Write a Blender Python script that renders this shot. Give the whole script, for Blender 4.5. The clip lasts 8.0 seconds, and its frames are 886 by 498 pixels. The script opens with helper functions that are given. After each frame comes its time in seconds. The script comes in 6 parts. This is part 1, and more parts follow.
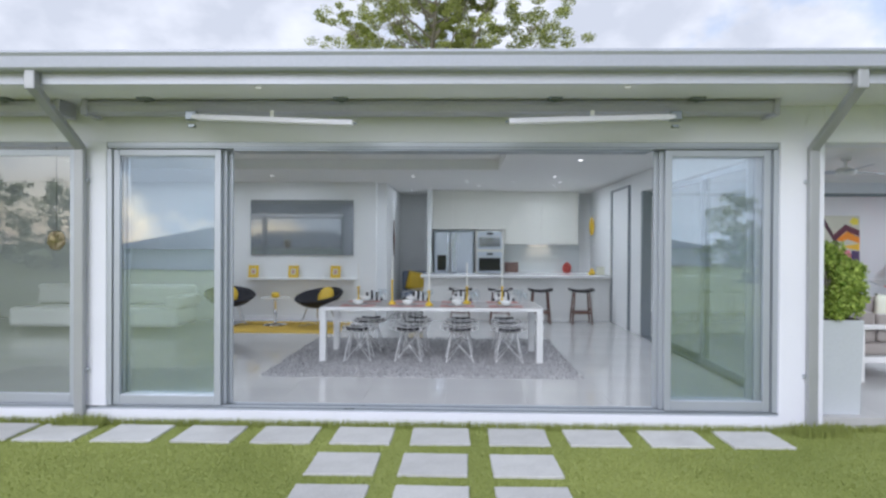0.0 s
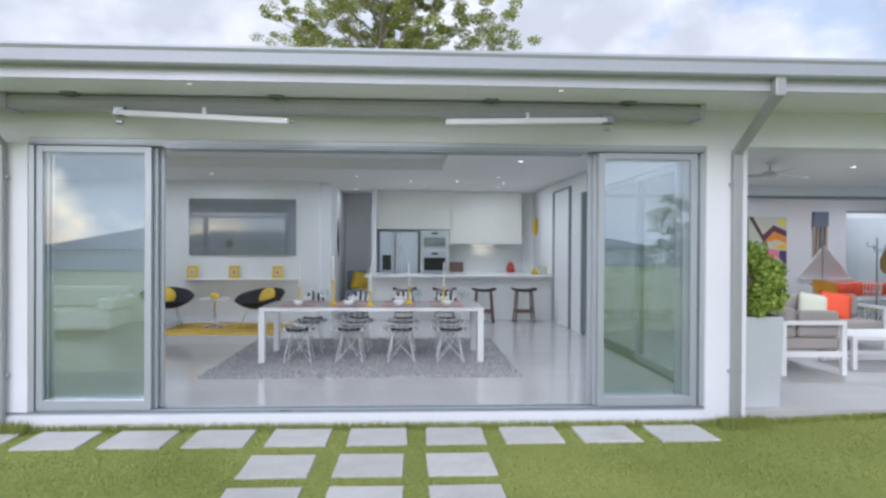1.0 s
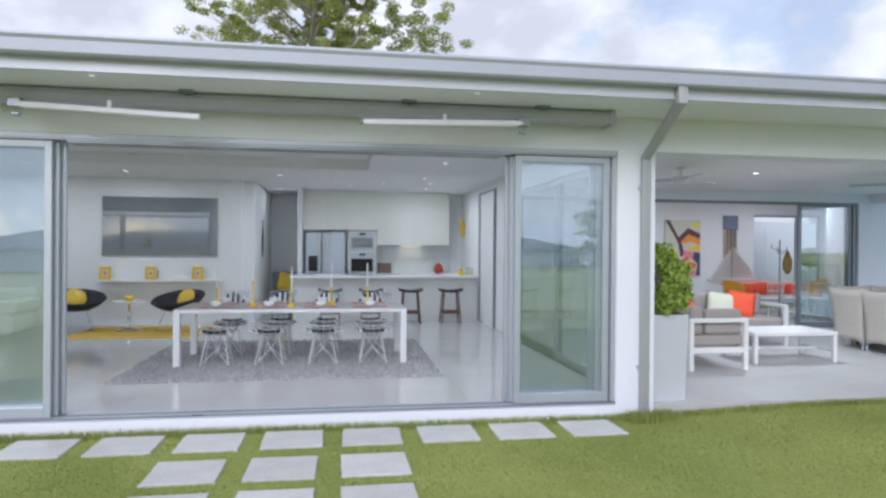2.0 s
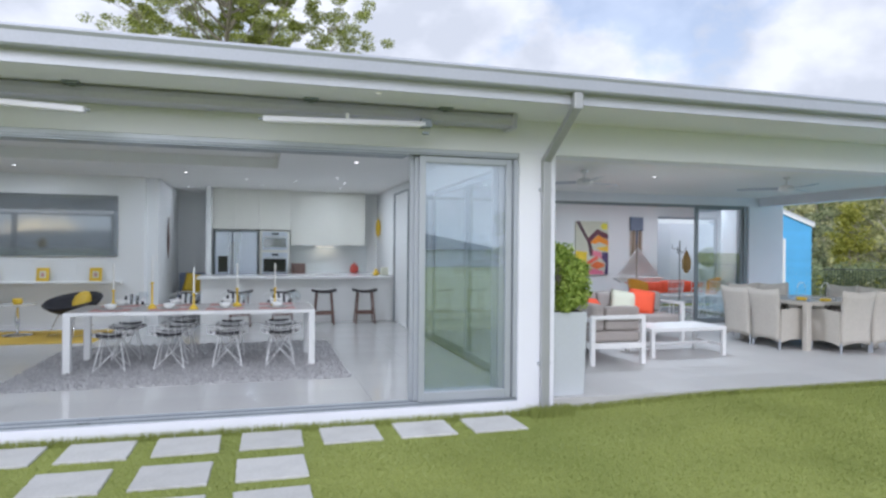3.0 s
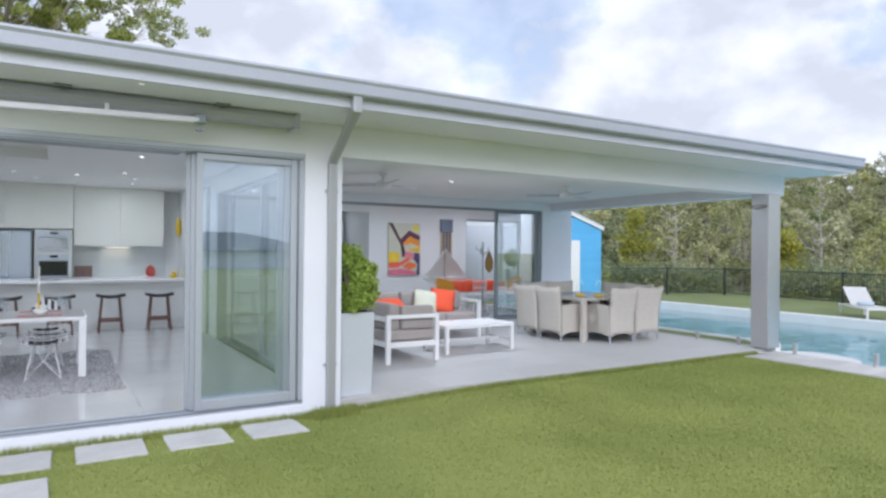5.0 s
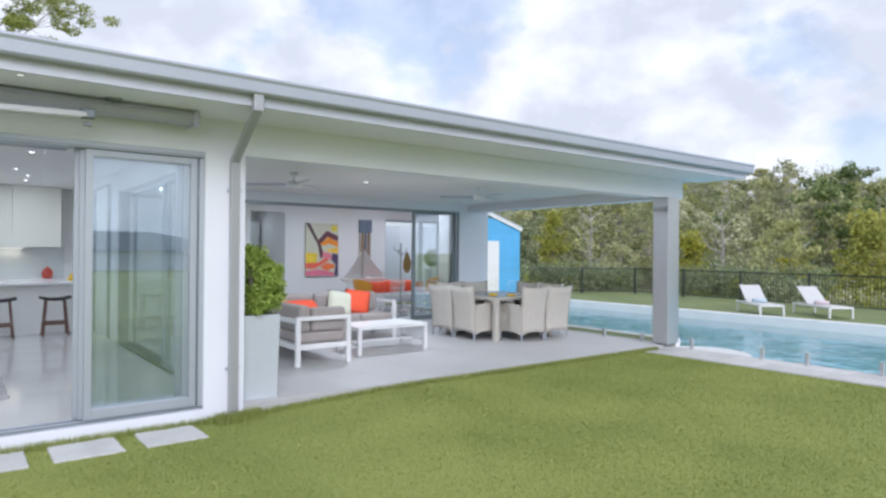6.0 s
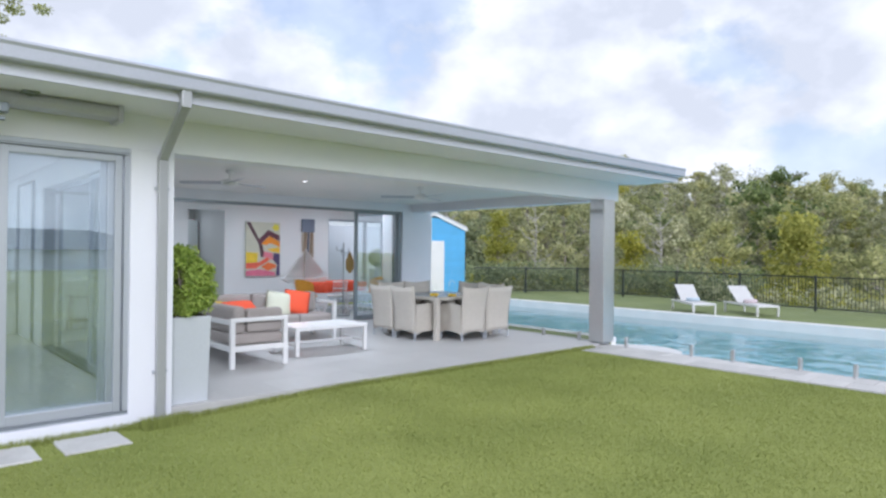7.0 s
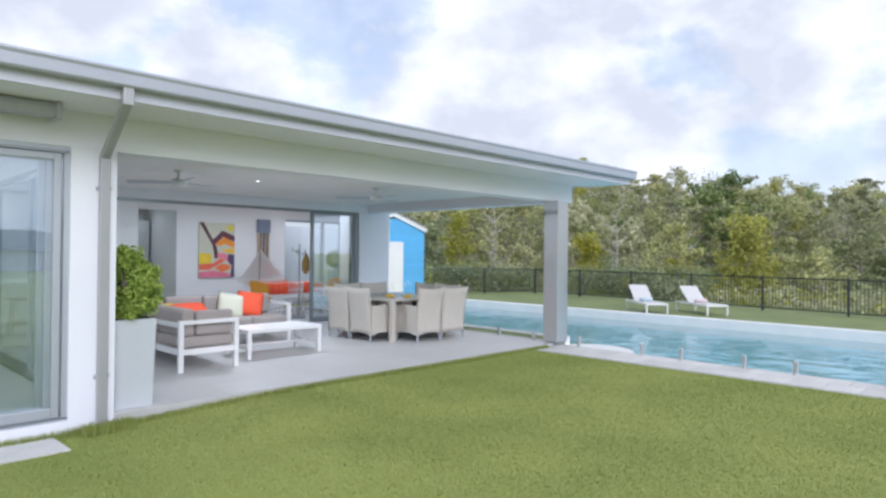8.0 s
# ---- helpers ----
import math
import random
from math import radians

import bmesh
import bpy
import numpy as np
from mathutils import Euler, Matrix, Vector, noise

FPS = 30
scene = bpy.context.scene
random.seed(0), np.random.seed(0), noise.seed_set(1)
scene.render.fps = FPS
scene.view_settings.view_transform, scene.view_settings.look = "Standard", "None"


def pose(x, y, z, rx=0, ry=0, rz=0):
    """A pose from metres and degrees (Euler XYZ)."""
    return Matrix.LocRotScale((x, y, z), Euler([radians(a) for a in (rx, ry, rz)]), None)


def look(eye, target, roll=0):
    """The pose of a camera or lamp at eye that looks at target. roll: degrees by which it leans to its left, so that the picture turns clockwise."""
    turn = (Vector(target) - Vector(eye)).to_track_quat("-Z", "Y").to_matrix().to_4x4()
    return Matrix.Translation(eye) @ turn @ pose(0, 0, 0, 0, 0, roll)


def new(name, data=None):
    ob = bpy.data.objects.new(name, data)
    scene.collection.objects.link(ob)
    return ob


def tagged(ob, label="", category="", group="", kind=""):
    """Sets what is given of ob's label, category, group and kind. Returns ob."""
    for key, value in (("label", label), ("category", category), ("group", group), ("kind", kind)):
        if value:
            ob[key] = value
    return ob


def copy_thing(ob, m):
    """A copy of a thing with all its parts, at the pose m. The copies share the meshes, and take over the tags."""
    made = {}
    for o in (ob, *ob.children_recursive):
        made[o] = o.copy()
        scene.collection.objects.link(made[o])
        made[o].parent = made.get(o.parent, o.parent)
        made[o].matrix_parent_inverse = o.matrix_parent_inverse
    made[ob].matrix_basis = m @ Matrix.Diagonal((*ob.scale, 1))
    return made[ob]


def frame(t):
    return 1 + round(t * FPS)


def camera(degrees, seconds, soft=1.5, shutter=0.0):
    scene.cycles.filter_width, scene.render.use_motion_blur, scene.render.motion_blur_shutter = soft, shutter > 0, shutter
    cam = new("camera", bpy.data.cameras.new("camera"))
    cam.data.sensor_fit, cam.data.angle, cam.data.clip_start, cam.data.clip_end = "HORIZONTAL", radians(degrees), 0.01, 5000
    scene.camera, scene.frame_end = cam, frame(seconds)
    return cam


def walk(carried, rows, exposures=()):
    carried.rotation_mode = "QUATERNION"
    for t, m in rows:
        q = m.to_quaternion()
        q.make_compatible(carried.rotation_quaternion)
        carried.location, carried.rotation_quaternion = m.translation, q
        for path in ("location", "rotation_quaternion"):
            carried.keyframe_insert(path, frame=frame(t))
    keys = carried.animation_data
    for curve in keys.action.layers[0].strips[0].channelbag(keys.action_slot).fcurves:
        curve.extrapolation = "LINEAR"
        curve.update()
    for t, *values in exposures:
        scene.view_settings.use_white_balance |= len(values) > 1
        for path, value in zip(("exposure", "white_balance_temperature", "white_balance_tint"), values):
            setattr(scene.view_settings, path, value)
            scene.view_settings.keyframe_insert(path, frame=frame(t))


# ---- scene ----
cam = camera(69.3, 8.0, soft=2.6)
PATH = [
    (0, (0.77, 0.042, 1.51), (0.72, 2.041, 1.5), 0.3),
    (0.5, (0.82, 0.033, 1.513), (0.84, 2.033, 1.503), 0.3),
    (1, (0.875, 0.026, 1.513), (0.982, 2.023, 1.503), 0.3),
    (1.5, (0.938, 0.015, 1.508), (1.143, 2.005, 1.501), 0.4),
    (3, (1.185, -0.059, 1.498), (1.729, 1.865, 1.497), 0.5),
    (3.5, (1.276, -0.092, 1.5), (1.941, 1.795, 1.5), 0.5),
    (4, (1.375, -0.135, 1.5), (2.161, 1.704, 1.502), 0.5),
    (4.5, (1.474, -0.193, 1.503), (2.381, 1.589, 1.506), 0.5),
    (5, (1.572, -0.265, 1.508), (2.598, 1.452, 1.514), 0.5),
    (6.5, (1.77, -0.449, 1.52), (3.055, 1.083, 1.529), 0.5),
    (7, (1.815, -0.493, 1.527), (3.154, 0.993, 1.536), 0.6),
    (7.5, (1.853, -0.527, 1.529), (3.238, 0.916, 1.539), 0.6),
    (8, (1.888, -0.571, 1.53), (3.312, 0.832, 1.543), 0.6),
]
walk(cam, [(t, look(eye, target, roll)) for t, eye, target, roll in PATH], exposures=[(0, 0.40, 5850, 15), (8, 0.53, 5850, 15)])

# ---- sky and sun ----
SUN_UP, SUN_ROUND = radians(29), radians(200)
world = bpy.data.worlds.new("sky")
scene.world = world
world.use_nodes = True
wn, wl = world.node_tree.nodes, world.node_tree.links
wn.clear()
w_out = wn.new("ShaderNodeOutputWorld")
w_bg = wn.new("ShaderNodeBackground")
w_bg.inputs["Strength"].default_value = 0.13
w_sky = wn.new("ShaderNodeTexSky")
w_sky.sky_type = "NISHITA"
w_sky.sun_disc = False
w_sky.sun_elevation, w_sky.sun_rotation = SUN_UP, SUN_ROUND
w_sky.dust_density = 2.0
w_co = wn.new("ShaderNodeTexCoord")
w_map = wn.new("ShaderNodeMapping")
w_map.inputs["Location"].default_value = (0.35, 0.1, 0.0)
w_map.inputs["Scale"].default_value = (1.0, 1.0, 1.5)
w_no = wn.new("ShaderNodeTexNoise")
w_no.inputs["Scale"].default_value = 3.1
w_no.inputs["Detail"].default_value = 9.0
w_no.inputs["Roughness"].default_value = 0.56
w_ramp = wn.new("ShaderNodeValToRGB")
w_ramp.color_ramp.elements[0].position = 0.40
w_ramp.color_ramp.elements[0].color = (0.55, 0.55, 0.55, 1)
w_ramp.color_ramp.elements[1].position = 0.47
w_no2 = wn.new("ShaderNodeTexNoise")
w_no2.inputs["Scale"].default_value = 7.5
w_no2.inputs["Detail"].default_value = 6.0
w_ramp2 = wn.new("ShaderNodeValToRGB")
w_ramp2.color_ramp.elements[0].position = 0.38
w_ramp2.color_ramp.elements[0].color = (4.1, 4.25, 4.4, 1)
w_ramp2.color_ramp.elements[1].position = 0.6
w_ramp2.color_ramp.elements[1].color = (5.7, 5.75, 5.75, 1)
w_mix = wn.new("ShaderNodeMix")
w_mix.data_type = "RGBA"
wl.new(w_co.outputs["Generated"], w_map.inputs["Vector"])
wl.new(w_map.outputs["Vector"], w_no.inputs["Vector"])
wl.new(w_map.outputs["Vector"], w_no2.inputs["Vector"])
wl.new(w_no.outputs["Fac"], w_ramp.inputs["Fac"])
wl.new(w_no2.outputs["Fac"], w_ramp2.inputs["Fac"])
wl.new(w_ramp.outputs["Color"], w_mix.inputs["Factor"])
wl.new(w_sky.outputs["Color"], w_mix.inputs[6])
wl.new(w_ramp2.outputs["Color"], w_mix.inputs[7])
wl.new(w_mix.outputs[2], w_bg.inputs["Color"])
wl.new(w_bg.outputs["Background"], w_out.inputs["Surface"])

sun_data = bpy.data.lights.new("sun", "SUN")
sun_data.energy, sun_data.angle, sun_data.color = 1.3, radians(40), (1.0, 0.985, 0.965)
sun = new("sun", sun_data)
sun.matrix_basis = look((0, 0, 30), (0 - 30 * math.sin(SUN_ROUND) / math.tan(SUN_UP), 0 - 30 * math.cos(SUN_ROUND) / math.tan(SUN_UP), 0))


# ---- materials ----
def surf(name, base, rough=0.5, metal=0.0, var=0.06, scale=3.0, fine=60.0, bump=0.06, gloss_var=0.08, stretch=(1, 1, 1), coat=0.0, rand=0.0, island=0.0):
    """A painted, woven or stony surface: two scales of mottling, uneven gloss and fine relief."""
    m = bpy.data.materials.new(name)
    m.use_nodes = True
    n, l = m.node_tree.nodes, m.node_tree.links
    b = n["Principled BSDF"]
    co = n.new("ShaderNodeTexCoord")
    mp = n.new("ShaderNodeMapping")
    mp.inputs["Scale"].default_value = stretch
    l.new(co.outputs["Object"], mp.inputs["Vector"])
    big, small = n.new("ShaderNodeTexNoise"), n.new("ShaderNodeTexNoise")
    big.inputs["Scale"].default_value, big.inputs["Detail"].default_value = scale, 5
    small.inputs["Scale"].default_value, small.inputs["Detail"].default_value = fine, 3
    l.new(mp.outputs["Vector"], big.inputs["Vector"])
    l.new(mp.outputs["Vector"], small.inputs["Vector"])
    add = n.new("ShaderNodeMath")
    add.operation = "ADD"
    l.new(big.outputs["Fac"], add.inputs[0])
    l.new(small.outputs["Fac"], add.inputs[1])
    rng = n.new("ShaderNodeMapRange")
    rng.inputs["From Min"].default_value, rng.inputs["From Max"].default_value = 0.6, 1.4
    rng.inputs["To Min"].default_value, rng.inputs["To Max"].default_value = 1 - var * 1.5, 1 + var * 1.5
    l.new(add.outputs[0], rng.inputs["Value"])
    hsv = n.new("ShaderNodeHueSaturation")
    hsv.inputs["Color"].default_value = (*base, 1)
    last = rng.outputs["Result"]
    for amount, node, out in ((rand, "ShaderNodeObjectInfo", "Random"), (island, "ShaderNodeNewGeometry", "Random Per Island")):
        if amount:
            info = n.new(node)
            r2 = n.new("ShaderNodeMapRange")
            r2.inputs["To Min"].default_value, r2.inputs["To Max"].default_value = 1 - amount, 1 + amount
            l.new(info.outputs[out], r2.inputs["Value"])
            mul = n.new("ShaderNodeMath")
            mul.operation = "MULTIPLY"
            l.new(last, mul.inputs[0])
            l.new(r2.outputs["Result"], mul.inputs[1])
            last = mul.outputs[0]
    l.new(last, hsv.inputs["Value"])
    l.new(hsv.outputs["Color"], b.inputs["Base Color"])
    rr = n.new("ShaderNodeMapRange")
    rr.inputs["From Min"].default_value, rr.inputs["From Max"].default_value = 0.3, 0.7
    rr.inputs["To Min"].default_value, rr.inputs["To Max"].default_value = max(0.01, rough - gloss_var), min(1, rough + gloss_var)
    l.new(big.outputs["Fac"], rr.inputs["Value"])
    l.new(rr.outputs["Result"], b.inputs["Roughness"])
    b.inputs["Metallic"].default_value = metal
    b.inputs["Coat Weight"].default_value = coat
    if bump:
        bp = n.new("ShaderNodeBump")
        bp.inputs["Strength"].default_value, bp.inputs["Distance"].default_value = bump, 0.01
        l.new(small.outputs["Fac"], bp.inputs["Height"])
        l.new(bp.outputs["Normal"], b.inputs["Normal"])
    return m


def glass_mat(name, tint, base=0.05, rough=0.0):
    """Thin clear glass: it lets light straight through and mirrors by Fresnel."""
    m = bpy.data.materials.new(name)
    m.use_nodes = True
    n, l = m.node_tree.nodes, m.node_tree.links
    n.clear()
    out, mix = n.new("ShaderNodeOutputMaterial"), n.new("ShaderNodeMixShader")
    tr, gl, fr = n.new("ShaderNodeBsdfTransparent"), n.new("ShaderNodeBsdfGlossy"), n.new("ShaderNodeLayerWeight")
    tr.inputs["Color"].default_value = (*tint, 1)
    gl.inputs["Color"].default_value = (0.90, 0.96, 1.0, 1)
    gl.inputs["Roughness"].default_value = rough
    fr.inputs["Blend"].default_value = 0.5
    power, scale = n.new("ShaderNodeMath"), n.new("ShaderNodeMath")
    power.operation, power.inputs[1].default_value = "POWER", 5.0
    scale.operation, scale.inputs[1].default_value, scale.inputs[2].default_value = "MULTIPLY_ADD", 1 - base, base
    l.new(fr.outputs["Facing"], power.inputs[0])
    l.new(power.outputs[0], scale.inputs[0])
    l.new(scale.outputs[0], mix.inputs[0])
    l.new(tr.outputs[0], mix.inputs[1])
    l.new(gl.outputs[0], mix.inputs[2])
    l.new(mix.outputs[0], out.inputs["Surface"])
    return m


def glow(name, color, strength):
    m = bpy.data.materials.new(name)
    m.use_nodes = True
    b = m.node_tree.nodes["Principled BSDF"]
    b.inputs["Base Color"].default_value = (*color, 1)
    b.inputs["Emission Color"].default_value = (*color, 1)
    b.inputs["Emission Strength"].default_value = strength
    return m


def water_mat():
    m = bpy.data.materials.new("pool_water")
    m.use_nodes = True
    n, l = m.node_tree.nodes, m.node_tree.links
    n.clear()
    out, mix = n.new("ShaderNodeOutputMaterial"), n.new("ShaderNodeMixShader")
    tr, gl, fr = n.new("ShaderNodeBsdfTransparent"), n.new("ShaderNodeBsdfGlossy"), n.new("ShaderNodeLayerWeight")
    tr.inputs["Color"].default_value = (0.80, 0.93, 0.95, 1)
    gl.inputs["Roughness"].default_value = 0.0
    co, mp, no, bp = n.new("ShaderNodeTexCoord"), n.new("ShaderNodeMapping"), n.new("ShaderNodeTexNoise"), n.new("ShaderNodeBump")
    mp.inputs["Scale"].default_value = (1.0, 0.75, 1)
    no.inputs["Scale"].default_value, no.inputs["Detail"].default_value = 1.9, 2.5
    no.inputs["Roughness"].default_value = 0.42
    bp.inputs["Strength"].default_value, bp.inputs["Distance"].default_value = 1.0, 0.045
    l.new(co.outputs["Object"], mp.inputs["Vector"])
    l.new(mp.outputs["Vector"], no.inputs["Vector"])
    l.new(no.outputs["Fac"], bp.inputs["Height"])
    l.new(bp.outputs["Normal"], gl.inputs["Normal"])
    l.new(bp.outputs["Normal"], fr.inputs["Normal"])
    power, scale = n.new("ShaderNodeMath"), n.new("ShaderNodeMath")
    power.operation, power.inputs[1].default_value = "POWER", 5.0
    scale.operation, scale.inputs[1].default_value, scale.inputs[2].default_value = "MULTIPLY_ADD", 0.95, 0.03
    l.new(fr.outputs["Facing"], power.inputs[0])
    l.new(power.outputs[0], scale.inputs[0])
    l.new(scale.outputs[0], mix.inputs[0])
    l.new(tr.outputs[0], mix.inputs[1])
    l.new(gl.outputs[0], mix.inputs[2])
    l.new(mix.outputs[0], out.inputs["Surface"])
    return m


def lawn_mat(name, dark, light, scale=0.7):
    """Turf: broad yellow-green patches with fine blade grain."""
    m = bpy.data.materials.new(name)
    m.use_nodes = True
    n, l = m.node_tree.nodes, m.node_tree.links
    b = n["Principled BSDF"]
    co = n.new("ShaderNodeTexCoord")
    a, c = n.new("ShaderNodeTexNoise"), n.new("ShaderNodeTexNoise")
    a.inputs["Scale"].default_value, a.inputs["Detail"].default_value = scale, 6
    c.inputs["Scale"].default_value, c.inputs["Detail"].default_value = 48, 5
    l.new(co.outputs["Object"], a.inputs["Vector"])
    l.new(co.outputs["Object"], c.inputs["Vector"])
    add = n.new("ShaderNodeMath")
    add.operation = "ADD"
    l.new(a.outputs["Fac"], add.inputs[0])
    l.new(c.outputs["Fac"], add.inputs[1])
    ramp = n.new("ShaderNodeValToRGB")
    ramp.color_ramp.elements[0].position, ramp.color_ramp.elements[0].color = 0.32, (*dark, 1)
    ramp.color_ramp.elements[1].position, ramp.color_ramp.elements[1].color = 0.70, (*light, 1)
    half = n.new("ShaderNodeMath")
    half.operation = "MULTIPLY"
    half.inputs[1].default_value = 0.5
    l.new(add.outputs[0], half.inputs[0])
    l.new(half.outputs[0], ramp.inputs["Fac"])
    geo = n.new("ShaderNodeNewGeometry")
    rng = n.new("ShaderNodeMapRange")
    rng.inputs["To Min"].default_value, rng.inputs["To Max"].default_value = 0.92, 1.08
    l.new(geo.outputs["Random Per Island"], rng.inputs["Value"])
    hsv = n.new("ShaderNodeHueSaturation")
    l.new(ramp.outputs["Color"], hsv.inputs["Color"])
    l.new(rng.outputs["Result"], hsv.inputs["Value"])
    l.new(hsv.outputs["Color"], b.inputs["Base Color"])
    b.inputs["Roughness"].default_value = 0.75
    b.inputs["Specular IOR Level"].default_value = 0.2
    bp = n.new("ShaderNodeBump")
    bp.inputs["Strength"].default_value, bp.inputs["Distance"].default_value = 0.15, 0.02
    l.new(c.outputs["Fac"], bp.inputs["Height"])
    l.new(bp.outputs["Normal"], b.inputs["Normal"])
    return m


def leaf_mat(name, dark, light, vary=1.0):
    m = bpy.data.materials.new(name)
    m.use_nodes = True
    n, l = m.node_tree.nodes, m.node_tree.links
    b = n["Principled BSDF"]
    geo, info = n.new("ShaderNodeNewGeometry"), n.new("ShaderNodeObjectInfo")
    ramp = n.new("ShaderNodeValToRGB")
    ramp.color_ramp.elements[0].color = (*dark, 1)
    ramp.color_ramp.elements[1].color = (*light, 1)
    l.new(geo.outputs["Random Per Island"], ramp.inputs["Fac"])
    rng = n.new("ShaderNodeMapRange")
    rng.inputs["To Min"].default_value, rng.inputs["To Max"].default_value = 1 - 0.30 * vary, 1 + 0.42 * vary
    l.new(info.outputs["Random"], rng.inputs["Value"])
    hsv = n.new("ShaderNodeHueSaturation")
    l.new(ramp.outputs["Color"], hsv.inputs["Color"])
    l.new(rng.outputs["Result"], hsv.inputs["Value"])
    r2 = n.new("ShaderNodeMapRange")
    r2.inputs["To Min"].default_value, r2.inputs["To Max"].default_value = 0.5 + 0.014 * vary, 0.5 - 0.017 * vary
    wn1 = n.new("ShaderNodeTexWhiteNoise")
    wn1.noise_dimensions = "1D"
    l.new(info.outputs["Random"], wn1.inputs["W"])
    r3 = n.new("ShaderNodeMapRange")
    r3.inputs["To Min"].default_value, r3.inputs["To Max"].default_value = 1 - 0.25 * vary, 1 + 0.25 * vary
    l.new(wn1.outputs["Value"], r3.inputs["Value"])
    l.new(r3.outputs["Result"], hsv.inputs["Saturation"])
    l.new(info.outputs["Random"], r2.inputs["Value"])
    l.new(r2.outputs["Result"], hsv.inputs["Hue"])
    l.new(hsv.outputs["Color"], b.inputs["Base Color"])
    b.inputs["Roughness"].default_value = 0.6
    b.inputs["Specular IOR Level"].default_value = 0.25
    tl, mx = n.new("ShaderNodeBsdfTranslucent"), n.new("ShaderNodeMixShader")
    mx.inputs[0].default_value = 0.45
    l.new(hsv.outputs["Color"], tl.inputs["Color"])
    l.new(b.outputs[0], mx.inputs[1])
    l.new(tl.outputs[0], mx.inputs[2])
    l.new(mx.outputs[0], n["Material Output"].inputs["Surface"])
    return m


RENDER_WHITE = surf("render_white", (0.78, 0.79, 0.85), 0.7, var=0.03, scale=1.2, fine=140, bump=0.1)
TRIM_WHITE = surf("trim_white", (0.78, 0.78, 0.78), 0.35, var=0.02)
FASCIA = surf("fascia_silver", (0.56, 0.575, 0.64), 0.45, 0.2, var=0.04, scale=0.8)
GUTTER = surf("gutter_metal", (0.44, 0.46, 0.52), 0.5, 0.25, var=0.05, scale=0.8)
PIPE = surf("pipe_paint", (0.40, 0.41, 0.42), 0.38, 0.3, var=0.04, scale=2)
ALU = surf("brushed_aluminium", (0.46, 0.49, 0.53), 0.45, 0.5, var=0.02, scale=3, fine=120, stretch=(1, 1, 0.1), bump=0.01, gloss_var=0.03)
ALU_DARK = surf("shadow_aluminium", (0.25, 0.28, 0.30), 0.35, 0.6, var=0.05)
STEEL = surf("stainless_steel", (0.60, 0.60, 0.60), 0.40, 1.0, var=0.06, scale=2, fine=90, stretch=(1, 1, 0.15), bump=0.03)
CHROME = surf("chrome", (0.75, 0.75, 0.76), 0.08, 1.0, var=0.02, bump=0)
WALL_IN = surf("wall_paint_white", (0.785, 0.795, 0.79), 0.6, var=0.02, scale=1.0, fine=200, bump=0.05)
CEILING = surf("ceiling_paint", (0.78, 0.78, 0.76), 0.7, var=0.02, scale=0.8, fine=150)
SOFFIT = surf("soffit_paint", (0.80, 0.80, 0.85), 0.6, var=0.03, scale=1)
TILE = surf("polished_tile", (0.50, 0.495, 0.49), 0.09, var=0.03, scale=0.9, gloss_var=0.03, bump=0.0, rand=0.006)
PAVING = surf("patio_tile", (0.50, 0.495, 0.49), 0.45, var=0.05, scale=1.5, fine=90, rand=0.03)
STONE = surf("concrete_paver", (0.52, 0.515, 0.505), 0.75, var=0.10, scale=5, fine=70, bump=0.25, rand=0.08)
COPING = surf("stone_coping", (0.56, 0.55, 0.53), 0.6, var=0.12, scale=3, fine=40, bump=0.2, rand=0.1)
GROUT = surf("grout", (0.48, 0.475, 0.47), 0.8, var=0.08)
LAWN = lawn_mat("lawn_turf", (0.205, 0.248, 0.062), (0.368, 0.405, 0.122))
TURF = lawn_mat("far_turf", (0.13, 0.17, 0.07), (0.24, 0.28, 0.11))
GLASS = glass_mat("window_glass", (0.90, 0.94, 0.955), 0.20)
GLASS_CLEAR = glass_mat("fence_glass", (0.985, 0.99, 0.99), 0.015)
STEMWARE = glass_mat("stemware_glass", (0.93, 0.95, 0.96), 0.12)
WATER = water_mat()
POOL = surf("pool_pebble", (0.42, 0.69, 0.77), 0.5, var=0.08, scale=1, fine=90)
POOL_LIP = surf("pool_lip_white", (0.74, 0.74, 0.73), 0.5, var=0.05)
LED = glow("downlight_lens", (1.0, 0.97, 0.92), 4.0)
LED_DIM = glow("eaves_lens", (1.0, 0.97, 0.92), 0.5)
TAUPE = surf("taupe_fabric", (0.36, 0.325, 0.305), 0.9, var=0.08, fine=260, bump=0.25)
ORANGE = surf("orange_fabric", (0.80, 0.10, 0.04), 0.85, var=0.06, fine=260, bump=0.2)
CREAM = surf("cream_fabric", (0.62, 0.62, 0.50), 0.9, var=0.06, fine=260, bump=0.2)
YELLOW = surf("yellow_paint", (0.72, 0.48, 0.03), 0.5, var=0.05)
YELLOW_RUG = surf("yellow_rug", (0.60, 0.40, 0.06), 0.95, var=0.10, fine=150, bump=0.4)
SHAG = surf("grey_shag", (0.39, 0.385, 0.39), 0.95, var=0.2, scale=14, fine=90, bump=0.4, island=0.25)
BLACK = surf("black_felt", (0.012, 0.012, 0.018), 0.7, var=0.1)
WALNUT = surf("walnut", (0.155, 0.085, 0.065), 0.4, var=0.2, scale=6, stretch=(1, 1, 0.12), fine=40)
DARK_SEAT = surf("dark_leather", (0.022, 0.018, 0.018), 0.4, var=0.1)
WHITE_METAL = surf("white_powder_coat", (0.76, 0.76, 0.76), 0.35, var=0.02)
WICKER = surf("grey_beige_wicker", (0.53, 0.495, 0.44), 0.75, var=0.06, scale=20, fine=130, bump=0.5)
